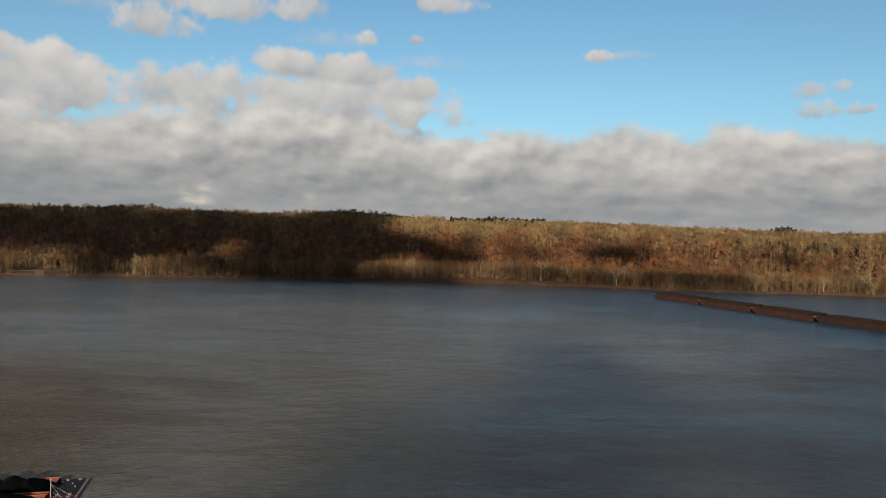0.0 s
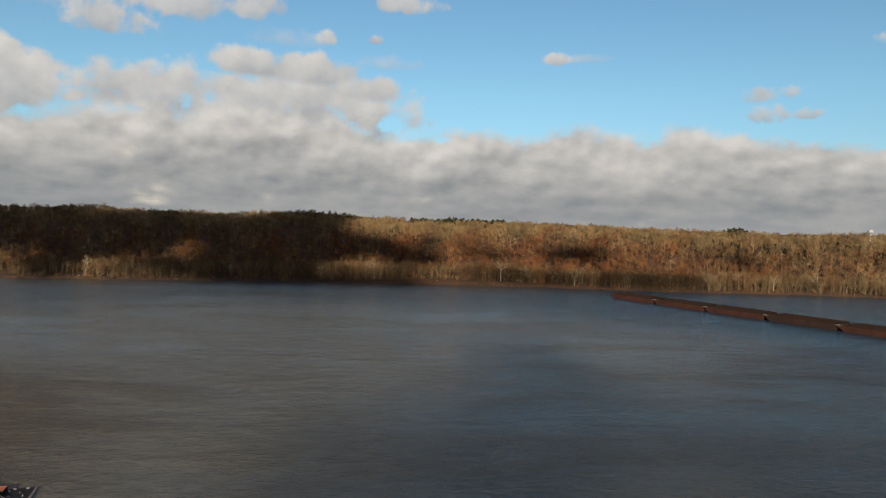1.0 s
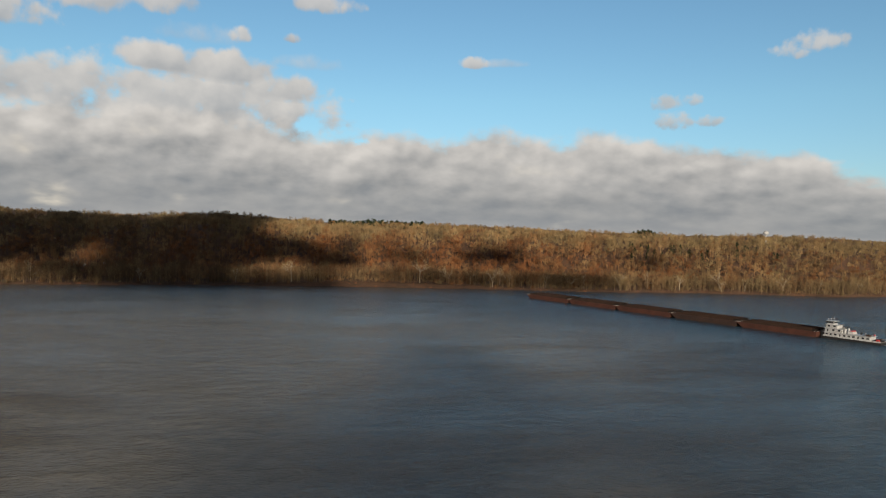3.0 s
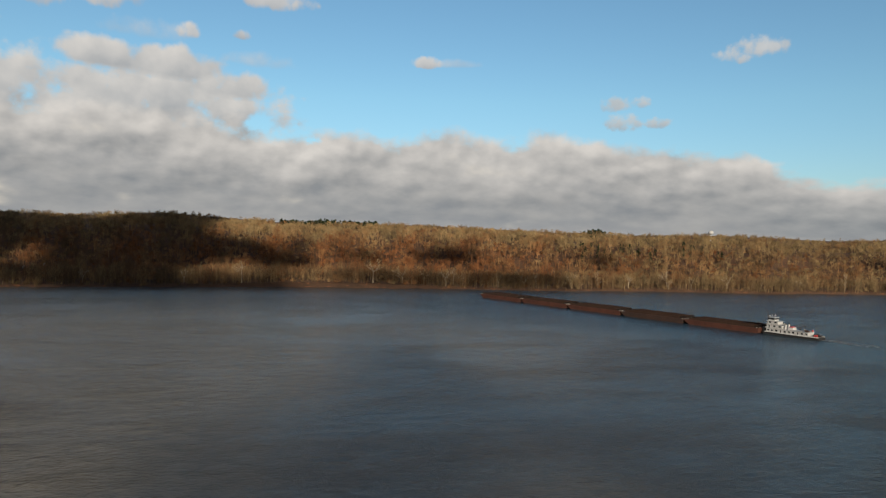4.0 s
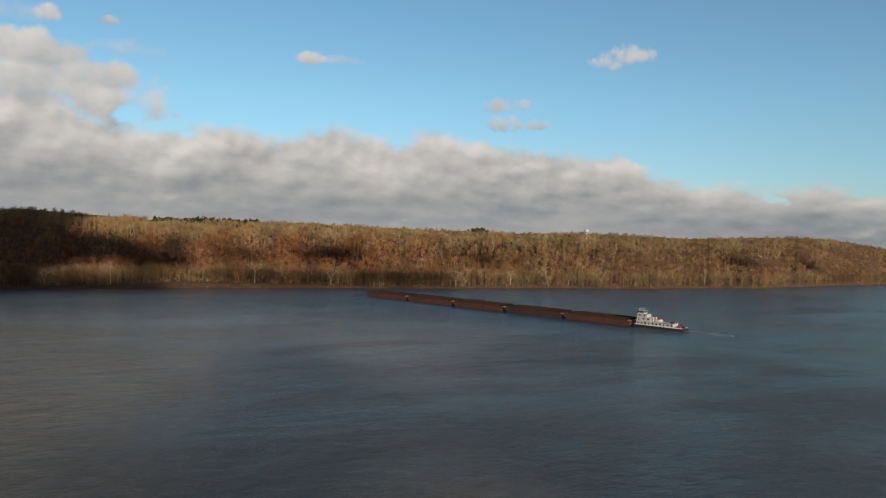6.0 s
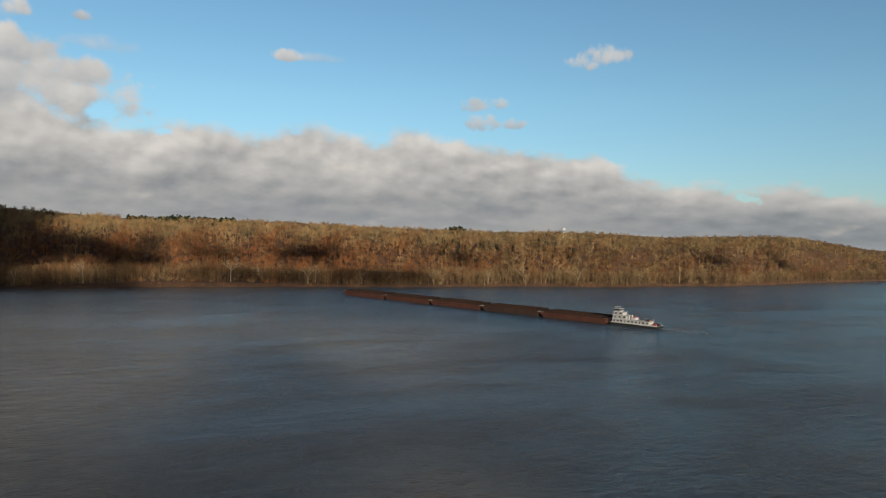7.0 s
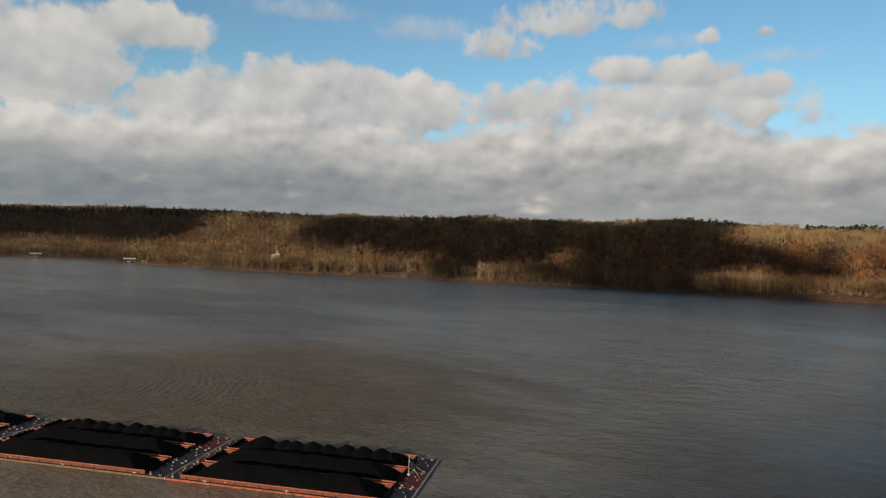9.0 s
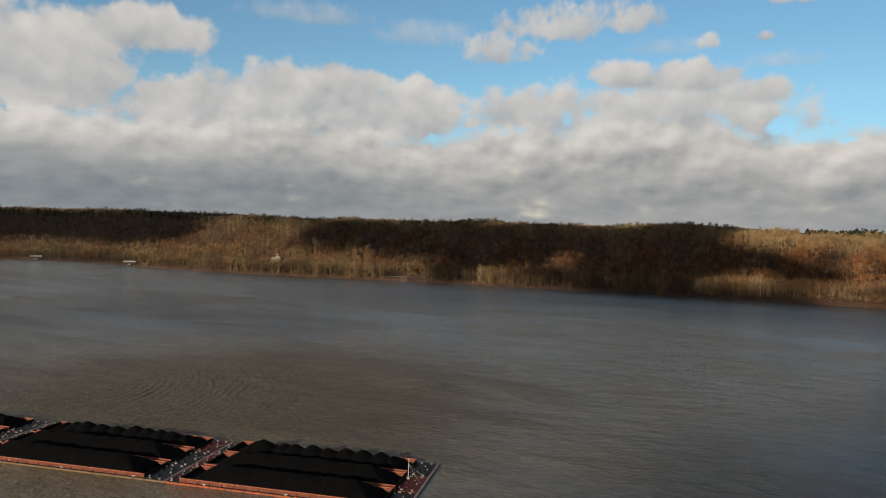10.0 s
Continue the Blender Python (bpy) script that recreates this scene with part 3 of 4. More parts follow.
RED = surface("bright_red_paint", (0.42, 0.03, 0.03), (0.55, 0.06, 0.05), 0.5, 0.5)
GREY_DECK = surface("grey_deck_paint", (0.16, 0.16, 0.155), (0.26, 0.255, 0.24), 0.4, 0.7)
CONCRETE = surface("pale_concrete", (0.24, 0.225, 0.19), (0.36, 0.34, 0.3), 0.3, 0.85)
GRAVEL = surface("worn_gravel", (0.10, 0.07, 0.048), (0.2, 0.15, 0.105), 0.3, 0.9)
WOOD = surface("weathered_timber", (0.10, 0.075, 0.055), (0.2, 0.15, 0.11), 0.6, 0.85)
CREAM = surface("cream_painted_siding", (0.4, 0.35, 0.25), (0.55, 0.49, 0.37), 0.5, 0.7)
ROOF = surface("grey_metal_roof", (0.3, 0.3, 0.29), (0.45, 0.44, 0.42), 0.5, 0.6)
FOAM = surface("wake_foam", (0.14, 0.155, 0.165), (0.3, 0.315, 0.32), 0.3, 0.7)


def dark_glass():
    m = bpy.data.materials.new("dark_window_glass")
    m.use_nodes = True
    n = Nodes(m.node_tree)
    n.add("OutputMaterial", {0: n.add("BsdfPrincipled", {"Base Color": (0.012, 0.015, 0.018, 1), "Roughness": 0.06, "IOR": 1.5}).outputs[0]})
    return m


GLASS = dark_glass()


# ---- barges ----
def hull_mesh(length, beam, deck, keel, hold, rake, floor):
    """An open hopper hull: raked bow, square stern, a real hold let into the deck. hold: x0, x1, half width."""
    def make(bm):
        a, h, w = length / 2, beam / 2, hold[2]
        side = ((-a, keel + 0.8), (-a + 2.0, keel), (a - rake, keel), (a - 0.3, deck - 0.75), (a, deck - 0.6), (a, deck), (-a, deck))
        lo = [bm.verts.new((x, -h, z)) for x, z in side]
        hi = [bm.verts.new((x, h, z)) for x, z in side]
        bm.faces.new(lo)
        bm.faces.new(hi[::-1])
        for i in (0, 1, 2, 3, 4, 6):
            j = (i + 1) % 7
            bm.faces.new((lo[j], lo[i], hi[i], hi[j]))
        rim = [bm.verts.new((x, y, deck)) for x, y in ((hold[1], -w), (hold[0], -w), (hold[0], w), (hold[1], w))]
        out = (lo[5], lo[6], hi[6], hi[5])
        low = [bm.verts.new((v.co.x, v.co.y, floor)) for v in rim]
        for i in range(4):
            j = (i + 1) % 4
            bm.faces.new((out[i], out[j], rim[j], rim[i]))
            bm.faces.new((rim[i], rim[j], low[j], low[i]))
        bm.faces.new(low)
        bmesh.ops.recalc_face_normals(bm, faces=bm.faces)
        for f in bm.faces:
            f.material_index = int(any(v in low for v in f.verts))
        return bm
    return make


def bitts(bm):
    box(bm, (-0.42, -0.18, 0), (0.42, 0.18, 0.05))
    for x in (-0.25, 0.25):
        tube(bm, (x, 0, 0.04), (x, 0, 0.36), 0.1, sides=8)
        tube(bm, (x, 0, 0.34), (x, 0, 0.4), 0.14, sides=8)
    return bm


def timberhead(bm):
    tube(bm, (0, 0, 0), (0, 0, 0.42), 0.15, 0.13, sides=8)
    tube(bm, (0, 0, 0.4), (0, 0, 0.47), 0.2, sides=8)
    box(bm, (-0.34, -0.06, 0.18), (0.34, 0.06, 0.28))
    return bm


def kevel(bm):
    box(bm, (-0.16, -0.1, 0), (0.16, 0.1, 0.22))
    box(bm, (-0.62, -0.1, 0.2), (0.62, 0.1, 0.34), 0.04)
    return bm


def winch(bm):
    box(bm, (-0.5, -0.45, 0), (0.5, 0.45, 0.1))
    for y in (-0.36, 0.36):
        tube(bm, (0, y - 0.04, 0.45), (0, y + 0.04, 0.45), 0.4, sides=12)
    tube(bm, (0, -0.34, 0.45), (0, 0.34, 0.45), 0.2, sides=10)
    return bm


def hatch(bm):
    box(bm, (-0.45, -0.45, 0), (0.45, 0.45, 0.16), 0.03)
    tube(bm, (0.3, -0.3, 0.16), (0.3, 0.3, 0.16), 0.04, sides=6)
    return bm


def gusset(bm):
    """A bracket that props the coaming from the gunwale."""
    return extrude_profile(bm, ((0.0, 0.0), (0.38, 0.0), (0.1, 0.55), (0.0, 0.55)), -0.05, 0.05)


def barge(m, length, label, group, hull, coaming, deck_paint, deck=0.42, keel=-2.6, rim=0.85, brackets=16, floor=-2.0, fittings=PALE_STEEL, bow_deck=5.8, stern_deck=3.5, rake=7.0):
    """A hopper barge with its bow towards +x."""
    b = thing("hopper_barge", label, "barge", m, group)
    beam, w, t = 10.67, 4.55, 0.09
    x0, x1 = -length / 2 + stern_deck, length / 2 - bow_deck
    part("hull", shared("hull_%s_%s" % (length, deck), hull_mesh(length, beam, deck, keel, (x0, x1, w), rake, floor), hull), hull, b)
    a, h = length / 2, beam / 2
    plates = ((x1 + 0.1, a - 0.35, "bow_deck"), (-a + 0.3, x0 - 0.1, "stern_deck"))
    for p, q, name in plates:
        part(name, shared("%s_%s" % (name, deck), lambda bm: box(bm, (p, -h + 0.12, deck + 0.004), (q, h - 0.12, deck + 0.03)), deck_paint), deck_paint, b)
    for y in (-1, 1):
        part("gunwale_walk", shared("walk_%s_%s" % (y, deck), lambda bm: box(bm, (x0, min(y * (w + t + 0.02), y * (h - 0.1)), deck + 0.003), (x1, max(y * (w + t + 0.02), y * (h - 0.1)), deck + 0.02)), deck_paint), deck_paint, b)
    # white on the loaded barges paints the gleam along the headlog's edge
    lip = shared("headlog_%s" % deck, lambda bm: box(bm, (a - 0.02, -h + 0.05, deck - 0.5), (a + 0.14, h - 0.05, deck + 0.12), 0.03), WHITE if deck < 1 else fittings)
    part("headlog", lip, WHITE if deck < 1 else fittings, b, "pale steel headlog, its lit gleam put into the paint")
    for y in (-1, 1):
        side_paint, rail_paint = (BRICK, RAIL_RED) if deck < 1 else (coaming, coaming)
        wall = part("coaming_side", shared("coaming_%s_%s_%s" % (y, deck, length), lambda bm: box(bm, (x0 - t, min(y * w, y * (w + t)), deck + 0.002), (x1 + t, max(y * w, y * (w + t)), deck + rim)), side_paint), side_paint, b)
        part("coaming_rail", shared("rail_%s_%s_%s" % (y, deck, length), lambda bm: box(bm, (x0 - t, y * w - 0.1 if y > 0 else -w - t - 0.12, deck + rim + 0.002), (x1 + t, w + t + 0.12 if y > 0 else -w + 0.1, deck + rim + 0.11), 0.02), rail_paint), rail_paint, wall, "scuffed orange top rail" if deck < 1 else "")
        mesh = shared("bracket_%s" % deck, gusset, side_paint)
        for k in range(brackets):
            x = x0 + (k + 0.5) * (x1 - x0) / brackets
            part("bracket", mesh, side_paint, wall, at=pose(x, y * (w + t), deck + 0.02, rz=90 * y))
    # end walls are near-black: their unlit look is put into the colour
    for x, e in ((x0, -1), (x1, 1)):
        part("coaming_end", shared("coaming_end_%s_%s" % (e, deck), lambda bm: box(bm, (min(x, x + e * t), -w, deck + 0.002), (max(x, x + e * t), w, deck + rim + 0.05)), UNLIT_END), UNLIT_END, b, "coaming end coloured near-black as if unlit")
    for x in (x1 + 1.6, a - 1.6, -a + 1.3):
        for y in (-h + 0.75, 0.0, h - 0.75):
            if (x > 0 and x < a - 2) and y == 0.0:
                continue
            part("bitts", shared("bitts_mesh", bitts, fittings), fittings, b, at=pose(x, y, deck + 0.03, rz=90 if y == 0 else 0) @ Matrix.Scale(0.75, 4))
    for y in (-1, 1):
        for x in (-0.33, 0.02, 0.36):
            part("kevel", shared("kevel_mesh", kevel, fittings if deck < 1 else hull), hull, b, at=pose(x * length, y * (h - 0.32), deck + 0.02))
    for x, y in ((x1 + 0.7, -3.4), (x1 + 0.8, 3.3), (a - 2.6, 1.9), (-a + 0.7, -3.6), (-a + 0.7, 1.6), (-a + 2.7, 0.4)):
        part("timberhead", shared("timberhead_mesh", timberhead, fittings), fittings, b, at=pose(x, y, deck + 0.03, rz=x * 37) @ Matrix.Scale(0.65, 4))
    for x, y in ((-a + 2.3, -2.4), (-a + 2.3, 2.4)):
        part("winch", shared("winch_mesh", winch, DARK_RUST), DARK_RUST, b, at=pose(x, y, deck + 0.03))
    for x, y in ((x1 + 2.4, -2.6), (x1 + 3.2, 2.2), (x1 + 1.4, 0.6)):
        part("hatch_cover", shared("hatch_mesh", hatch, deck_paint), deck_paint, b, at=pose(x, y, deck + 0.03))
    return b, (x0, x1, w)


def coal_load(m, hold, deck, rim, seed, peaked):
    """A trimmed load of coal: a row of tipped cones that run into one another."""
    rng = np.random.RandomState(seed)
    x0, x1, w = hold
    X, Y = np.meshgrid(np.linspace(x0 + 0.02, x1 - 0.02, 130), np.linspace(-w + 0.02, w - 0.02, 25))
    count = 10
    tips = x0 + 4.6 + (np.arange(count) + rng.uniform(-0.25, 0.25, count)) * (x1 - x0 - 9.2) / (count - 1)
    Z = np.full(X.shape, -1.4)
    for k, tx in enumerate(tips):
        high = rim + (rng.uniform(2.4, 3.1) if peaked else rng.uniform(3.0, 3.25))
        fall = 0.72
        Z = np.maximum(Z, high - fall * np.sqrt((X - tx) ** 2 * (0.9 if peaked else 0.12) + (Y - rng.uniform(-0.4, 0.4)) ** 2 + 0.25))
    Z = np.minimum(Z, rim - 0.2 + 0.78 * (w - np.abs(Y)))
    ends = np.minimum(X - x0, x1 - X)
    Z = np.minimum(Z, -1.0 + 0.6 * ends)
    Z = Z + 0.06 * np.sin(X * 3.1 + Y * 1.3) * np.sin(Y * 4.2 - X) + rng.normal(0, 0.035, X.shape)
    v = np.stack([X, Y, Z + deck], 2).reshape(-1, 3)
    ob = mesh_object("coal_load", v, grid_faces(25, 130), [COAL], smooth=True)
    ob.matrix_world = m
    return tagged(ob, "black heaped coal filling an open hopper barge", "coal", "coal loads")


def coal_tow():
    """The near tow: loaded barges three abreast."""
    turn = 14.5
    u = Vector((math.cos(radians(turn)), math.sin(radians(turn)), 0))
    v = Vector((u.y, -u.x, 0))
    tip = Vector((-82.1, 163.5, 0))
    for i in range(3):
        for j in range(3):
            c = tip - u * (29.7 + 59.8 * i) + v * (5.35 + 10.82 * j)
            hull = ORANGE if i == 0 else TAN_HULL if j == 2 else RUST
            paint = RED_DECK if (i, j) in ((0, 1), (1, 0), (2, 2)) else SLATE_DECK
            m = pose(c.x, c.y, 0, rz=turn + ((i * 7 + j * 5) % 3 - 1) * 0.06)
            b, hold = barge(m, 59.4, "loaded hopper barge with %s deck ends and orange coaming" % ("dark red" if paint is RED_DECK else "dark slate"), "coal barges", hull, ORANGE, paint)
            coal_load(m, hold, 0.42, 0.85, 40 + i * 3 + j, j == 0)
    # jackstaff on the head of the tow, with its stays
    m = pose(*(tip - u * 4.6 + v * 13.2 + Vector((0, 0, -0.23))), rz=turn)
    staff = thing("jackstaff", "thin white jackstaff stayed on the tow's head", "pole", m)
    part("pole", tube(tube(bmesh.new(), (0, 0, 0.66), (0, 0, 5.4), 0.09, 0.06), (0, 0, 5.4), (0, 0, 5.6), 0.12, sides=8), WHITE, staff)
    part("foot", box(bmesh.new(), (-0.35, -0.35, 0.66), (0.35, 0.35, 1.12), 0.03), PALE_STEEL, staff)
    for x, y in ((3.6, -2.2), (3.6, 2.2), (-0.6, 2.6)):
        part("stay", tube(bmesh.new(), (0, 0, 4.4), (x, y, 0.68), 0.03, sides=5), PALE_STEEL, staff)
    # wires that lash the barges to one another
    for i in (1, 2):
        for j in (0.15, 1.15, 1.85, 2.85):
            s = tip - u * (59.8 * i - 1.4) + v * (10.8 * j)
            e = tip - u * (59.8 * i + 1.6) + v * (10.8 * (j + (0.35 if j % 1 < 0.5 else -0.35)))
            wire = new("lashing_wire", part_mesh_wire((s.x, s.y, 0.74), (e.x, e.y, 0.74)))
            tagged(wire, "taut steel wire lashing two barges together", "cable", "lashing wires")
    for j in (1, 2):
        for i, off in ((0, 8), (0, 52), (1, 6), (1, 54), (2, 6)):
            s = tip - u * (59.8 * i + off - 2) + v * (10.82 * j - 1.0)
            e = tip - u * (59.8 * i + off + 2) + v * (10.82 * j + 1.0)
            wire = new("lashing_wire", part_mesh_wire((s.x, s.y, 0.7), (e.x, e.y, 0.7)))
            tagged(wire, "taut steel wire lashing two barges together", "cable", "lashing wires")


def part_mesh_wire(p, q):
    bm = tube(bmesh.new(), p, q, 0.025, sides=5)
    me = bpy.data.meshes.new("lashing_wire")
    bm.to_mesh(me)
    bm.free()
    me.materials.append(PALE_STEEL)
    return me


coal_tow()

FAR_HEAD, FAR_TAIL = Vector((215.0, 702.0, 0)), Vector((338.0, 425.5, 0))


def empty_tow():
    """The far tow: five empty barges long, two abreast, pushed by the towboat."""
    run = (FAR_HEAD - FAR_TAIL).normalized()
    side = Vector((run.y, -run.x, 0))
    turn = math.degrees(math.atan2(run.y, run.x))
    step = (FAR_HEAD - FAR_TAIL).length / 5
    for i in range(5):
        for j in range(2):
            c = FAR_HEAD - run * (step * (i + 0.5)) + side * (5.35 + 10.8 * j)
            hull = DARK_RUST if (i, j) in ((3, 0), (1, 1), (4, 1)) else RUST
            barge(pose(c.x, c.y, 0, rz=turn), step - 0.5, "empty hopper barge with a %s hull riding high" % ("blackened" if hull is DARK_RUST else "rust-red"), "empty barges",
                  hull, OLD_STEEL, OLD_STEEL, deck=3.8, keel=-0.5, rim=1.45, brackets=10, floor=0.1, rake=6.0, bow_deck=4.2, stern_deck=3.2)


empty_tow()


def pane(bm, x0, x1, y, z0, z1, out):
    return box(bm, (x0, min(y, y + out), z0), (x1, max(y, y + out), z1))


def towboat():
    """Bow at the origin, towards +x; 38.5 m long."""
    run = (FAR_HEAD - FAR_TAIL).normalized()
    side = Vector((run.y, -run.x, 0))
    at = FAR_TAIL - run * 1.4 + side * 8.0
    b = thing("towboat", "white multi-decked river towboat pushing empty barges", "boat", pose(at.x, at.y, 0, rz=math.degrees(math.atan2(run.y, run.x))))
    L, W = 38.5, 5.0
    part("hull", extrude_profile(bmesh.new(), ((0, 1.7), (-0.4, 0.2), (-2.5, -1.6), (-L + 5, -1.6), (-L, -0.2), (-L, 1.5)), -W, W), BLACK, b, "black steel hull")
    part("deck", box(bmesh.new(), (-L + 0.1, -W + 0.1, 1.7), (-0.1, W - 0.1, 1.76)), GREY_DECK, b)
    for y in (-W, W - 0.12):
        part("bulwark", box(bmesh.new(), (-L + 0.2, y, 1.4), (-1.5, y + 0.12, 2.35)), WHITE, b)
    for y in (-3.0, 3.0):
        part("push_knee", extrude_profile(bmesh.new(), ((-1.6, 1.76), (0.6, 1.0), (0.6, 5.0), (-0.1, 5.0)), y - 0.45, y + 0.45), BLACK, b, "black steel push knee")
    decks = (("main_deckhouse", -31.5, -2.2, 4.1, 1.76, 4.5), ("second_deckhouse", -13.6, -2.4, 3.9, 4.62, 7.1), ("third_deckhouse", -10.4, -2.7, 3.5, 7.22, 9.5), ("pilothouse", -7.6, -3.0, 2.7, 9.62, 12.0))
    for name, x0, x1, w, z0, z1 in decks:
        house = part(name, box(bmesh.new(), (x0, -w, z0), (x1, w, z1), 0.05), WHITE, b)
        part("roof_deck", box(bmesh.new(), (x0 - 0.7, -w - 0.75, z1 + 0.005), (x1 + 0.6, w + 0.75, z1 + 0.11)), WHITE, house)
        if name == "pilothouse":
            for y, s in ((-w, -1), (w, 1)):
                for k in range(3):
                    part("window", pane(bmesh.new(), x0 + 0.35 + k * 1.6, x0 + 1.8 + k * 1.6, y, z0 + 0.8, z1 - 0.3, s * 0.04), GLASS, house)
            for k in range(4):
                part("window", box(bmesh.new(), (x1, -w + 0.3 + k * 1.25, z0 + 0.95), (x1 + 0.04, -w + 1.4 + k * 1.25, z1 - 0.35)), GLASS, house)
                part("window", box(bmesh.new(), (x0 - 0.04, -w + 0.3 + k * 1.25, z0 + 0.95), (x0, -w + 1.4 + k * 1.25, z1 - 0.35)), GLASS, house)
        else:
            n = int((x1 - x0) / 2.9)
            for y, s in ((-w, -1), (w, 1)):
                for k in range(n):
                    x = x0 + (k + 0.5) * (x1 - x0) / n
                    if k % 4 == 2:
                        part("door", pane(bmesh.new(), x - 0.42, x + 0.42, y, z0 + 0.1, z0 + 2.0, s * 0.05), BLACK, house)
                    else:
                        part("window", pane(bmesh.new(), x - 0.75, x + 0.75, y, z0 + 0.85, z0 + 2.0, s * 0.04), GLASS, house)
            for y in (-w - 0.7, w + 0.7):
                if name != "main_deckhouse":
                    bm = bmesh.new()
                    for z in (0.5, 1.0):
                        tube(bm, (x0 - 0.6, y, z0 + z), (x1 + 0.5, y, z0 + z), 0.035, sides=5)
                    for k in range(9):
                        x = x0 - 0.6 + k * (x1 - x0 + 1.1) / 8
                        tube(bm, (x, y, z0), (x, y, z0 + 1.0), 0.035, sides=5)
                    part("railing", bm, WHITE, b)
    post = shared("deck_post_mesh", lambda bm: tube(bm, (0, 0, 1.8), (0, 0, 4.5), 0.06, sides=6), WHITE)
    for y in (-W + 0.1, W - 0.1):
        for k in range(8):
            part("deck_post", post, WHITE, b, at=pose(-30 + k * 3.8, y, 0))
    for y in (-2.3, 2.3):
        stack = part("stack", tube(bmesh.new(), (-15.0, y, 4.6), (-15.3, y, 8.0), 0.7, 0.6, 14), WHITE, b)
        part("cap", tube(bmesh.new(), (-15.3, y, 8.0), (-15.4, y, 8.8), 0.62, 0.58, 14), BLACK, stack, "black stack cap")
    house = part("engine_room_top", box(bmesh.new(), (-20.2, -2.8, 4.62), (-16.8, 2.8, 6.3), 0.06), WHITE, b)
    part("awning", box(bmesh.new(), (-19.4, -3.0, 6.32), (-17.6, 1.4, 6.8), 0.08), RED, house, "bright red upper band")
    skiff = part("skiff", extrude_profile(bmesh.new(), ((-29.8, 4.95), (-29.6, 4.6), (-26.0, 4.6), (-25.2, 5.15), (-29.8, 5.15)), -3.4, -1.7), GREY_DECK, b, "small grey skiff")
    part("winch", tube(bmesh.new(), (-33.5, -1.2, 2.5), (-33.5, 1.2, 2.5), 0.6, sides=12), BLACK, b)
    part("capstan", tube(bmesh.new(), (-36.0, 2.6, 1.76), (-36.0, 2.6, 2.7), 0.35, 0.28, 10), BLACK, b)
    part("locker", box(bmesh.new(), (-30.6, 0.2, 4.62), (-28.2, 2.8, 5.6), 0.05), DARK_RUST, b, "rust-brown deck locker")
    mast = part("mast", tube(bmesh.new(), (-6.4, 0, 12.1), (-6.4, 0, 15.0), 0.1, 0.05, 8), WHITE, b)
    part("radar", box(bmesh.new(), (-6.6, -1.3, 13.4), (-6.2, 1.3, 13.6), 0.04), WHITE, mast)
    for y in (-1.8, 1.8):
        lamp = part("searchlight", tube(bmesh.new(), (-3.6, y, 12.2), (-3.6, y, 13.0), 0.08, sides=6), WHITE, b)
        part("lamp_head", tube(bmesh.new(), (-3.8, y, 13.2), (-3.1, y, 13.2), 0.32, 0.36, 10), WHITE, lamp)
    part("flagstaff", tube(bmesh.new(), (-L + 5.5, 0, 1.76), (-L + 5.5, 0, 7.4), 0.07, 0.04, 6), WHITE, b)
    for x in (-8, -15, -22, -29, -35):
        tyre = bmesh.new()
        tube(tyre, (x, -W - 0.22, 1.25), (x, -W - 0.004, 1.25), 0.5, sides=14)
        part("fender_tyre", tyre, BLACK, b, "black rubber fender tyre")
    # gear on the after decks
    for x, y, z, sx, sy, sz, paint, name in ((-32.6, -3.6, 1.77, 0.9, 0.6, 1.3, BLACK, "gear_locker"), (-34.6, -3.2, 1.77, 0.7, 0.8, 1.7, DARK_RUST, "gear_locker"), (-36.6, -2.4, 1.77, 0.8, 1.0, 1.0, BLACK, "gear_locker"),
                                             (-31.0, -3.5, 4.62, 0.4, 0.5, 1.0, RED, "fuel_drum"), (-27.0, -3.9, 4.62, 0.5, 0.4, 0.9, BLACK, "vent_box"), (-25.2, -3.8, 4.62, 0.4, 0.4, 1.3, GREY_DECK, "vent_box"),
                                             (-22.6, -3.6, 4.62, 0.6, 0.35, 1.1, BLACK, "vent_box"), (-12.6, -3.2, 7.22, 0.4, 0.4, 0.9, BLACK, "vent_box"), (-11.6, -2.6, 7.22, 0.4, 0.5, 1.1, GREY_DECK, "vent_box"), (-35.4, 1.8, 1.77, 0.9, 0.9, 1.4, RED, "fuel_drum")):
        part(name, box(bmesh.new(), (x - sx, y - sy, z), (x + sx, y + sy, z + sz), 0.06), paint, b)
    for x in (-37.6, -34.0, -30.4):
        part("stern_rail", tube(tube(bmesh.new(), (x, -W + 0.2, 3.1), (x + 3.0, -W + 0.2, 3.1), 0.04, sides=5), (x, -W + 0.2, 1.8), (x, -W + 0.2, 3.1), 0.04, sides=5), WHITE, b)
    part("rub_rail", box(bmesh.new(), (-L + 0.3, -W - 0.16, 0.9), (-1.0, -W - 0.004, 1.38)), BLACK, b, "black rubbing strake")
    # churned water astern
    rng = np.random.RandomState(3)
    s = Soup()
    for k in range(460):
        if k % 3:
            back = rng.uniform(0, 1) ** 1.5 * 30
            off = rng.normal() * (0.9 + back * 0.05) - 0.004 * back * back
        else:  # the wash that curls back round the stern
            q = rng.uniform(-0.35, 2.6)
            back, off = 17 + 17 * math.cos(q) + rng.normal() * 0.5, 7 * math.sin(q) + rng.normal() * 0.6
        c = at - run * (L + 0.5 + back) + side * off
        d = run * rng.uniform(0.4, 1.8) * (1 if rng.rand() < 0.5 else -1)
        e = side * rng.uniform(0.15, 0.5)
        z = 0.05 + 0.06 * rng.rand()
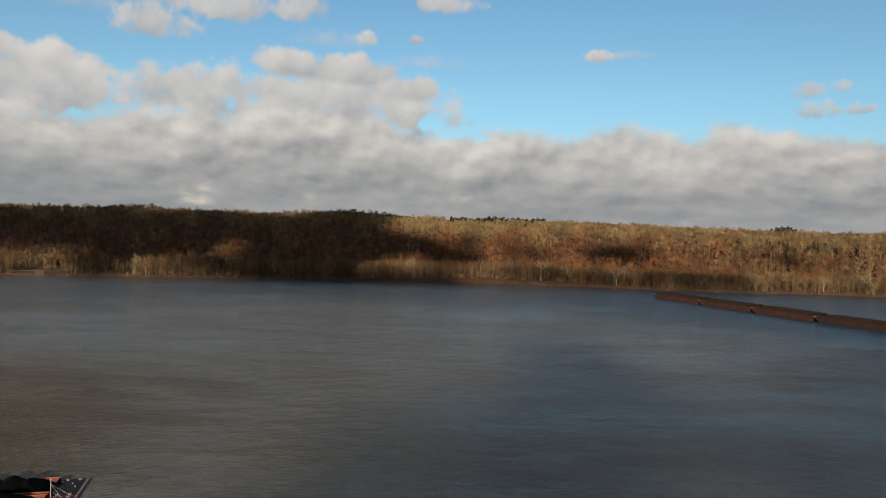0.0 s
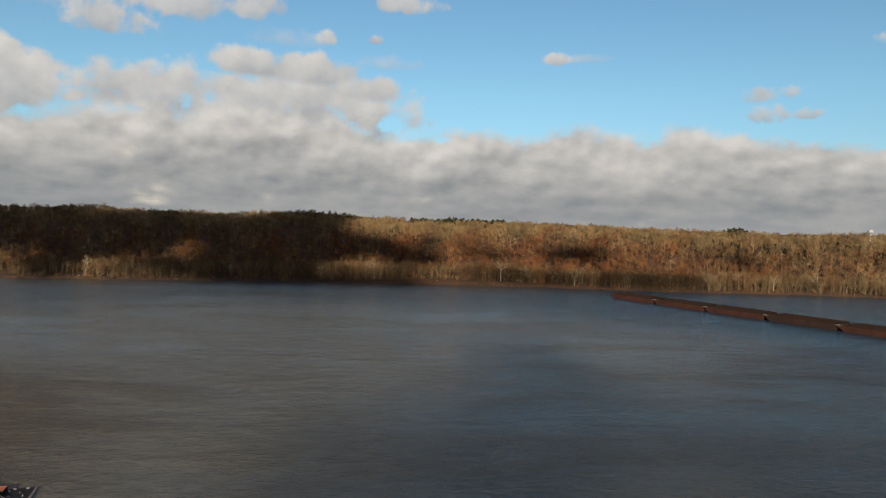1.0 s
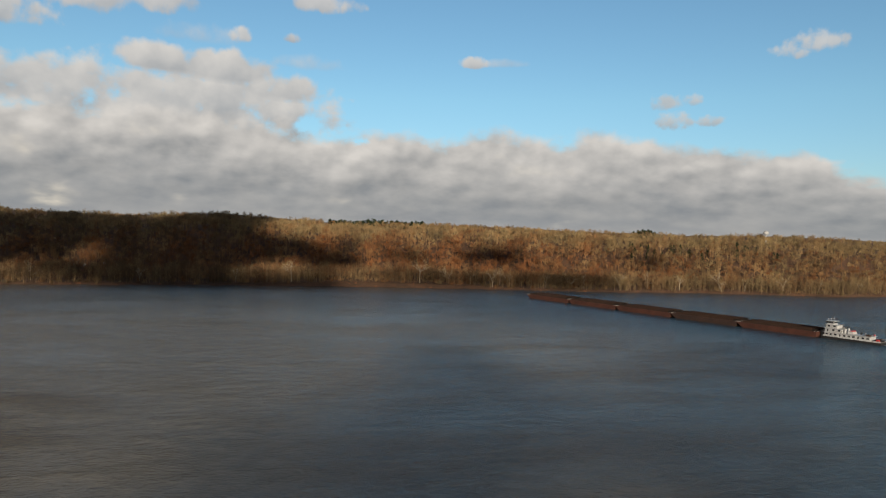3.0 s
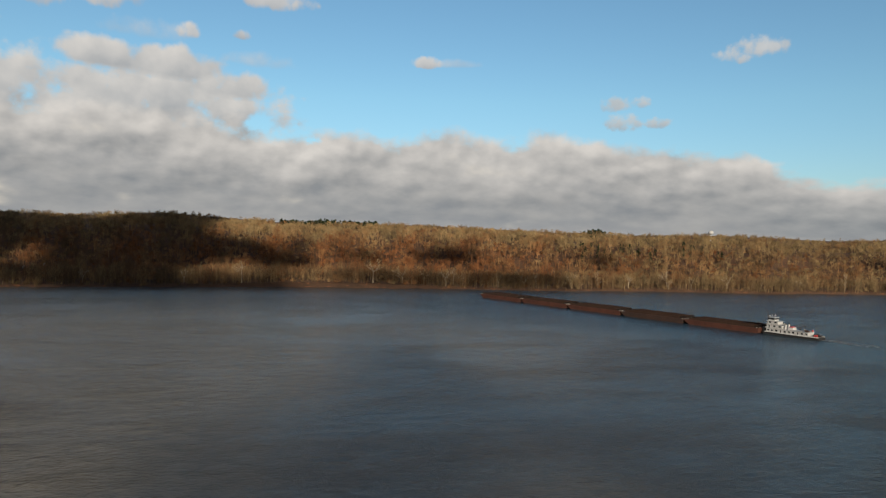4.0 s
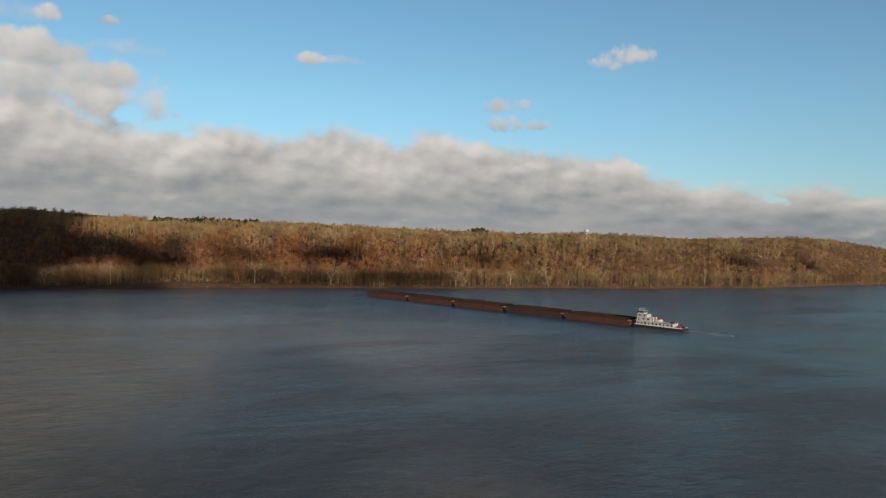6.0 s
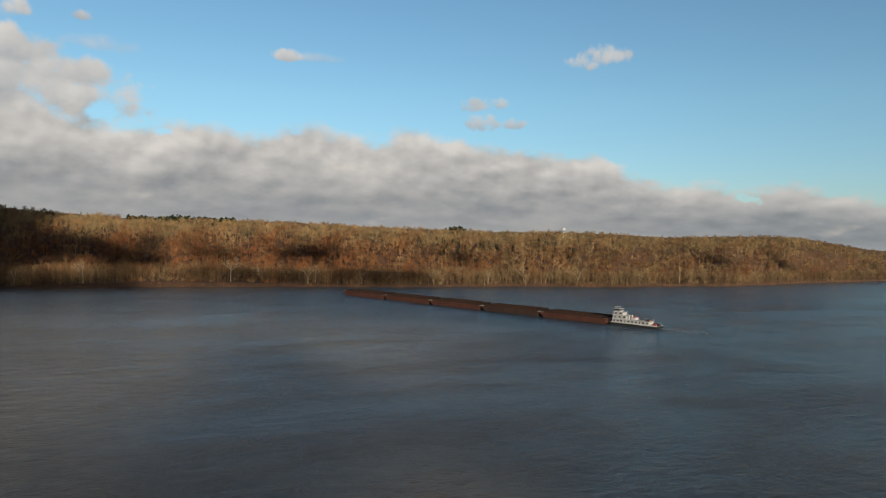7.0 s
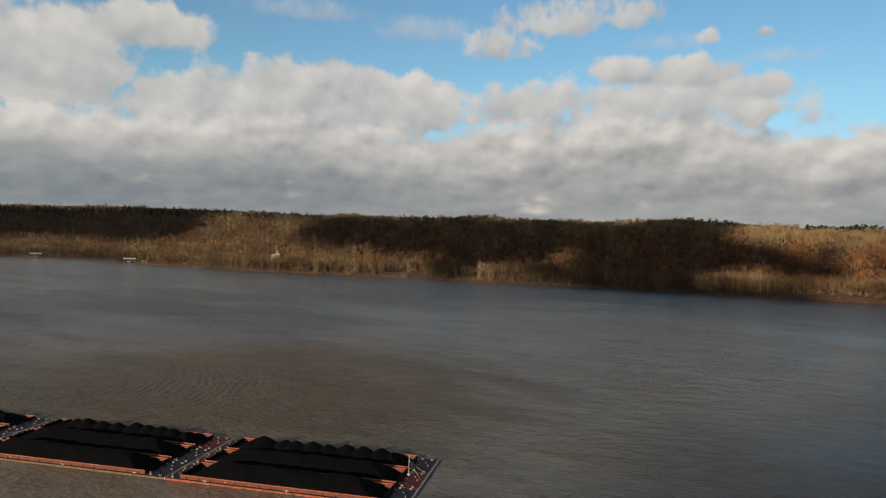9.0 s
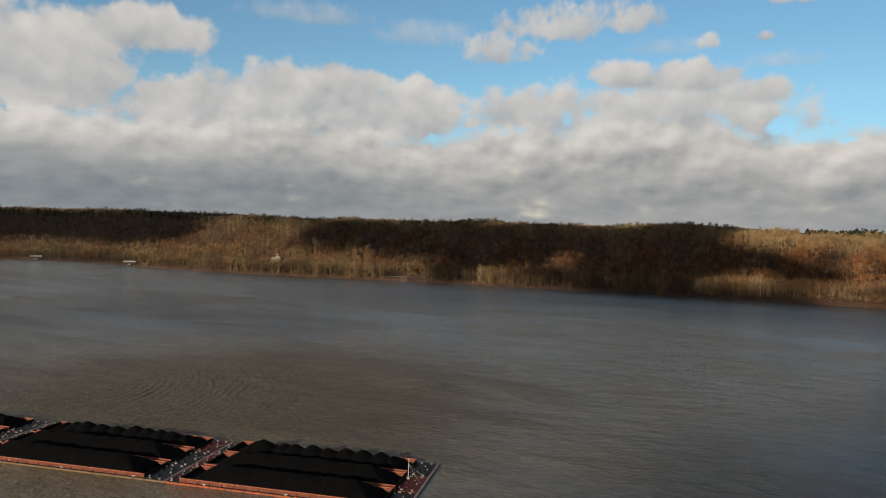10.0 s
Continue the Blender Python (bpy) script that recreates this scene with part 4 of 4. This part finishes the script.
        s.put(np.array([c - d + Vector((0, 0, z)), c + e + Vector((0, 0, z + 0.03)), c + d + Vector((0, 0, z))]), np.array([(0, 1, 2)]), 0)
    v, f, slots = s.done()
    tagged(mesh_object("wake_foam", v, f, [FOAM]), "pale churned foam astern of the towboat", "foam", kind="stuff")


towboat()


# ---- the far bank's buildings ----
def on_bank(a, d):
    x, y = polar(a, shore_at(a) + d)
    return Vector((float(x), float(y), float(ground_z(a, d))))


def loading_dock(a, length, label):
    p = on_bank(a, -4)
    r = math.degrees(math.atan2(p.y, p.x)) - 90
    dock = thing("loading_dock", label, "dock", pose(p.x, p.y, 0, rz=r), "docks downstream")
    h = length / 2
    part("deck", box(bmesh.new(), (-h, -2.5, 5.0), (h, 2.5, 6.1), 0.08), WHITE, dock)
    part("fascia", box(bmesh.new(), (-h - 0.2, -2.72, 5.4), (h + 0.2, -2.52, 6.9)), WHITE, dock)
    for x in (-0.75, -0.25, 0.25, 0.75):
        for y in (-1.8, 1.8):
            part("pile", tube(bmesh.new(), (x * h, y, -3), (x * h, y, 5.0), 0.35, sides=9), WOOD, dock, "dark weathered timber pile")
    part("pile_cap", box(bmesh.new(), (-h * 0.35, -2.2, 1.0), (h * 0.2, 2.2, 2.6), 0.1), CONCRETE, dock)
    part("walkway", box(bmesh.new(), (-0.9, 2.5, 5.4), (0.9, 26, 5.8)), CONCRETE, dock)
    return dock


loading_dock(-57.2, 15, "white concrete loading dock on piles by the bank")
loading_dock(-51.1, 16, "white concrete loading dock with a walkway ashore")


def white_building():
    p = on_bank(-40.3, 158)
    r = math.degrees(math.atan2(p.y, p.x)) - 90
    b = thing("riverside_building", "cream-white riverside building with a slim roof tower", "building", pose(p.x, p.y, p.z, rz=r))
    for name, x0, x1, y0, y1, h in (("main_block", -1.5, 5.0, 0, 9, 6.4), ("side_wing", -7.5, -1.6, 1, 8, 4.4)):
        w = part(name, box(bmesh.new(), (x0, y0, -1), (x1, y1, h), 0.04), CREAM, b)
        part("roof", extrude_profile(bmesh.new(), ((x0 - 0.4, h + 0.01), (x1 + 0.4, h + 0.01), ((x0 + x1) / 2, h + 2.0)), y0 - 0.4, y1 + 0.4), ROOF, w)
        for z in (2.2, 5.4, 8.4):
            for k in range(3):
                x = x0 + (k + 0.5) * (x1 - x0) / 3
                if z + 1.6 < h:
                    part("window", box(bmesh.new(), (x - 0.45, y0 - 0.05, z), (x + 0.45, y0, z + 1.5)), GLASS, w)
    t = part("tower", box(bmesh.new(), (0.2, 0.5, 6.0), (2.6, 2.9, 10.2), 0.04), CREAM, b)
    part("tower_roof", tube(bmesh.new(), (1.4, 1.7, 10.22), (1.4, 1.7, 11.8), 1.8, 0.05, 4), ROOF, t)
    part("louvre", box(bmesh.new(), (0.8, 0.44, 8.4), (2.0, 0.5, 9.7)), GLASS, t)


white_building()


def cabin(a, d, size):
    p = on_bank(a, d)
    b = thing("cabin", "small white cabin among bare trees on the bank", "cabin", pose(p.x, p.y, p.z, rz=math.degrees(math.atan2(p.y, p.x)) - 90), "cabins")
    w = part("walls", box(bmesh.new(), (-size, -size * 0.8, -1), (size, size * 0.8, size * 1.6), 0.03), WHITE, b)
    part("roof", extrude_profile(bmesh.new(), ((-size - 0.3, size * 1.6 + 0.01), (size + 0.3, size * 1.6 + 0.01), (0, size * 2.5)), -size, size), ROOF, b)
    part("door", box(bmesh.new(), (-0.4, -size * 0.8 - 0.05, 0), (0.4, -size * 0.8, 1.9)), WOOD, w)


cabin(-15.9, 88, 1.5)
cabin(-17.2, 86, 1.3)


def water_tower():
    a, r = 34.9, 1330.0
    x, y = polar(a, r)
    z = float(ground_z(a, r - float(shore_at(a))))
    t = thing("water_tower", "white ball-shaped water tower above the ridge", "tower", pose(float(x), float(y), z))
    c = 84.0 - z
    bm = bmesh.new()
    bmesh.ops.create_uvsphere(bm, u_segments=28, v_segments=16, radius=1.0, matrix=Matrix.Translation((0, 0, c)) @ Matrix.Diagonal((4.6, 4.6, 3.9, 1)))
    tank = part("tank", bm, WHITE, t)
    part("stem", tube(bmesh.new(), (0, 0, -1), (0, 0, c - 3), 1.1, 1.0, 16), WHITE, t)
    part("skirt", tube(bmesh.new(), (0, 0, -1), (0, 0, 4), 2.6, 1.1, 16), WHITE, t)
    part("hatch", tube(bmesh.new(), (0, 0, c + 3.85), (0, 0, c + 4.5), 0.5, sides=10), ROOF, tank)


water_tower()


def landing():
    p = on_bank(-30.0, 6)
    r = math.degrees(math.atan2(p.y, p.x)) - 90
    ramp = part_free("boat_ramp", extrude_profile(bmesh.new(), ((-4, -1.2), (4, -1.2), (4, 0.15), (-4, 0.15)), -9, 9), GRAVEL)
    ramp.matrix_world = pose(p.x, p.y, p.z - 0.2, 14, 0, r)
    tagged(ramp, "worn concrete boat ramp sloping into the river", "ramp")
    q = on_bank(-30.4, 34)
    road = part_free("gravel_road", box(bmesh.new(), (-34, -1.6, -0.6), (34, 1.6, 0.25), 0.1), GRAVEL)
    road.matrix_world = pose(q.x, q.y, q.z, 0, 0, r)
    tagged(road, "pale gravel road along the landing", "road", kind="structure")


def part_free(name, bm, material):
    ob = part(name, bm, material, None)
    return ob


landing()


# ---- trees that stand out along the bank ----
def sycamore(seed, height, leaning=0.0):
    """A white-barked tree: a stout trunk that forks again and again into pale limbs, with fine twigs at the ends."""
    rng = np.random.RandomState(seed)
    trunk, crown = Soup(), Soup()

    def grow(p, way, length, r, level):
        way = way / np.linalg.norm(way)
        q = p + way * length
        (trunk if level == 0 else crown).stick(p, q, r, r * 0.68, rng, 0, 6 if level < 2 else 4)
        if level == 4:
            for _ in range(4):
                d = way + rng.normal(size=3) * 0.55
                crown.sliver(q - way * length * rng.uniform(0, 0.8), q + d / np.linalg.norm(d) * length * rng.uniform(0.6, 1.3), 0.16, rng, 1)
            return
        for k in range(3 if level < 2 else 2 + (rng.rand() < 0.4)):
            d = way * 1.15 + rng.normal(size=3) * (0.55 if level else 0.5)
            d[2] = abs(d[2]) * 0.8 + 0.25
            grow(q - way * length * rng.uniform(0.0, 0.35), d, length * rng.uniform(0.62, 0.85), r * rng.uniform(0.5, 0.66), level + 1)

    grow(np.array((0, 0, -1.0)), np.array((leaning, 0.1 * leaning, 1.0)), height * 0.36, height * 0.024, 0)
    return trunk.done(), crown.done()


def tree_meshes(seed, height, leaning=0.0):
    out = []
    for (v, f, s), name in zip(sycamore(seed, height, leaning), ("trunk", "crown")):
        ob = mesh_object(name, v, f, [WHITE_BARK, TWIG], slots=s)
        ob.data.attributes.new("tint", "FLOAT", "POINT").data.foreach_set("value", np.full(len(v), 0.8, np.float32))
        out.append(ob)
    return out


def bank_trees():
    rng = np.random.RandomState(8)
    stock = []
    for k in range(6):
        p = Vector((0, 0, 0))
        t = thing("sycamore_tree", "bare white-barked sycamore on the river bank", "tree", pose(0, 0, -500), "bank sycamores")
        for ob in tree_meshes(60 + k, 22 + k % 3):
            ob.parent = t
        stock.append(t)
    spots = [(14.2, 9), (14.8, 18), (15.6, 12), (18.5, 14), (20.6, 12), (21.6, 13), (24.4, 16), (26.5, 12), (31.8, 10), (33.6, 12), (36.2, 12), (38.5, 14), (41.0, 12), (44.0, 14), (-2.2, 16), (-6.5, 15), (10.6, 20), (12.4, 18), (-13.5, 16), (-20.6, 15), (-23.8, 14), (46.8, 14), (49.5, 15), (28.9, 13)]
    for i, (a, d) in enumerate(spots):
        p = on_bank(a, d)
        m = pose(p.x, p.y, p.z, rz=rng.uniform(0, 360)) @ Matrix.Scale(rng.uniform(0.7, 1.05), 4)
        if i < len(stock):
            t = stock[i]
            t.matrix_world = m
        else:
            t = copy_thing(stock[i % len(stock)], m)
            t.scale = m.to_scale()
    p = on_bank(8.2, 13)
    t = thing("sycamore_tree", "tall spreading white sycamore alone on the bare bank", "tree", pose(p.x, p.y, p.z, rz=40))
    for ob in tree_meshes(91, 29):
        ob.parent = t
    p = on_bank(32.0, 5)
    t = thing("sycamore_tree", "pale forked tree leaning over the water", "tree", pose(p.x, p.y, p.z, rz=180))
    for ob in tree_meshes(93, 17, 0.5):
        ob.parent = t


bank_trees()


# ---- unseen clouds added behind the camera, to shade chosen parts of the hills and river ----
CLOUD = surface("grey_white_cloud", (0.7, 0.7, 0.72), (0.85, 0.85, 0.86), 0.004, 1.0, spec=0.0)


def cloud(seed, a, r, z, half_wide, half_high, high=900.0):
    """An unseen cloud added between the sun and the place it shades, at azimuth a, r metres off and z high."""
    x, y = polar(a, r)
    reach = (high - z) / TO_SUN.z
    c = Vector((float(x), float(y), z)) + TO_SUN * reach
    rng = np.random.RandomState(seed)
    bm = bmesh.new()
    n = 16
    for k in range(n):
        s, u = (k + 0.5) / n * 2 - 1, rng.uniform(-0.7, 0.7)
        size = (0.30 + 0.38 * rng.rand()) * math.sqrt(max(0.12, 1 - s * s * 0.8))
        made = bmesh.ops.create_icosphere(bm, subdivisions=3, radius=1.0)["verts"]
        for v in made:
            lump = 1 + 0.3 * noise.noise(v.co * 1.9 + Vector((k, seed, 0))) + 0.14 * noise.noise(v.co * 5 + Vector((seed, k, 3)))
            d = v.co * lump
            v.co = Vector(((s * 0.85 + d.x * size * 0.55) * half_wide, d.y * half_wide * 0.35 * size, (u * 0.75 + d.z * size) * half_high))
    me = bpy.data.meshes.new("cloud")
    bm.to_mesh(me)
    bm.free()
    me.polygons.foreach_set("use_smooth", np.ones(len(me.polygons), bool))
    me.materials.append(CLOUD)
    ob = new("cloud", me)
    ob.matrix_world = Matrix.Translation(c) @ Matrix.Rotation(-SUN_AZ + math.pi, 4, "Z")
    tagged(ob, "unseen ragged grey-white cloud added to shade hills and river", "cloud", "clouds", "structure")


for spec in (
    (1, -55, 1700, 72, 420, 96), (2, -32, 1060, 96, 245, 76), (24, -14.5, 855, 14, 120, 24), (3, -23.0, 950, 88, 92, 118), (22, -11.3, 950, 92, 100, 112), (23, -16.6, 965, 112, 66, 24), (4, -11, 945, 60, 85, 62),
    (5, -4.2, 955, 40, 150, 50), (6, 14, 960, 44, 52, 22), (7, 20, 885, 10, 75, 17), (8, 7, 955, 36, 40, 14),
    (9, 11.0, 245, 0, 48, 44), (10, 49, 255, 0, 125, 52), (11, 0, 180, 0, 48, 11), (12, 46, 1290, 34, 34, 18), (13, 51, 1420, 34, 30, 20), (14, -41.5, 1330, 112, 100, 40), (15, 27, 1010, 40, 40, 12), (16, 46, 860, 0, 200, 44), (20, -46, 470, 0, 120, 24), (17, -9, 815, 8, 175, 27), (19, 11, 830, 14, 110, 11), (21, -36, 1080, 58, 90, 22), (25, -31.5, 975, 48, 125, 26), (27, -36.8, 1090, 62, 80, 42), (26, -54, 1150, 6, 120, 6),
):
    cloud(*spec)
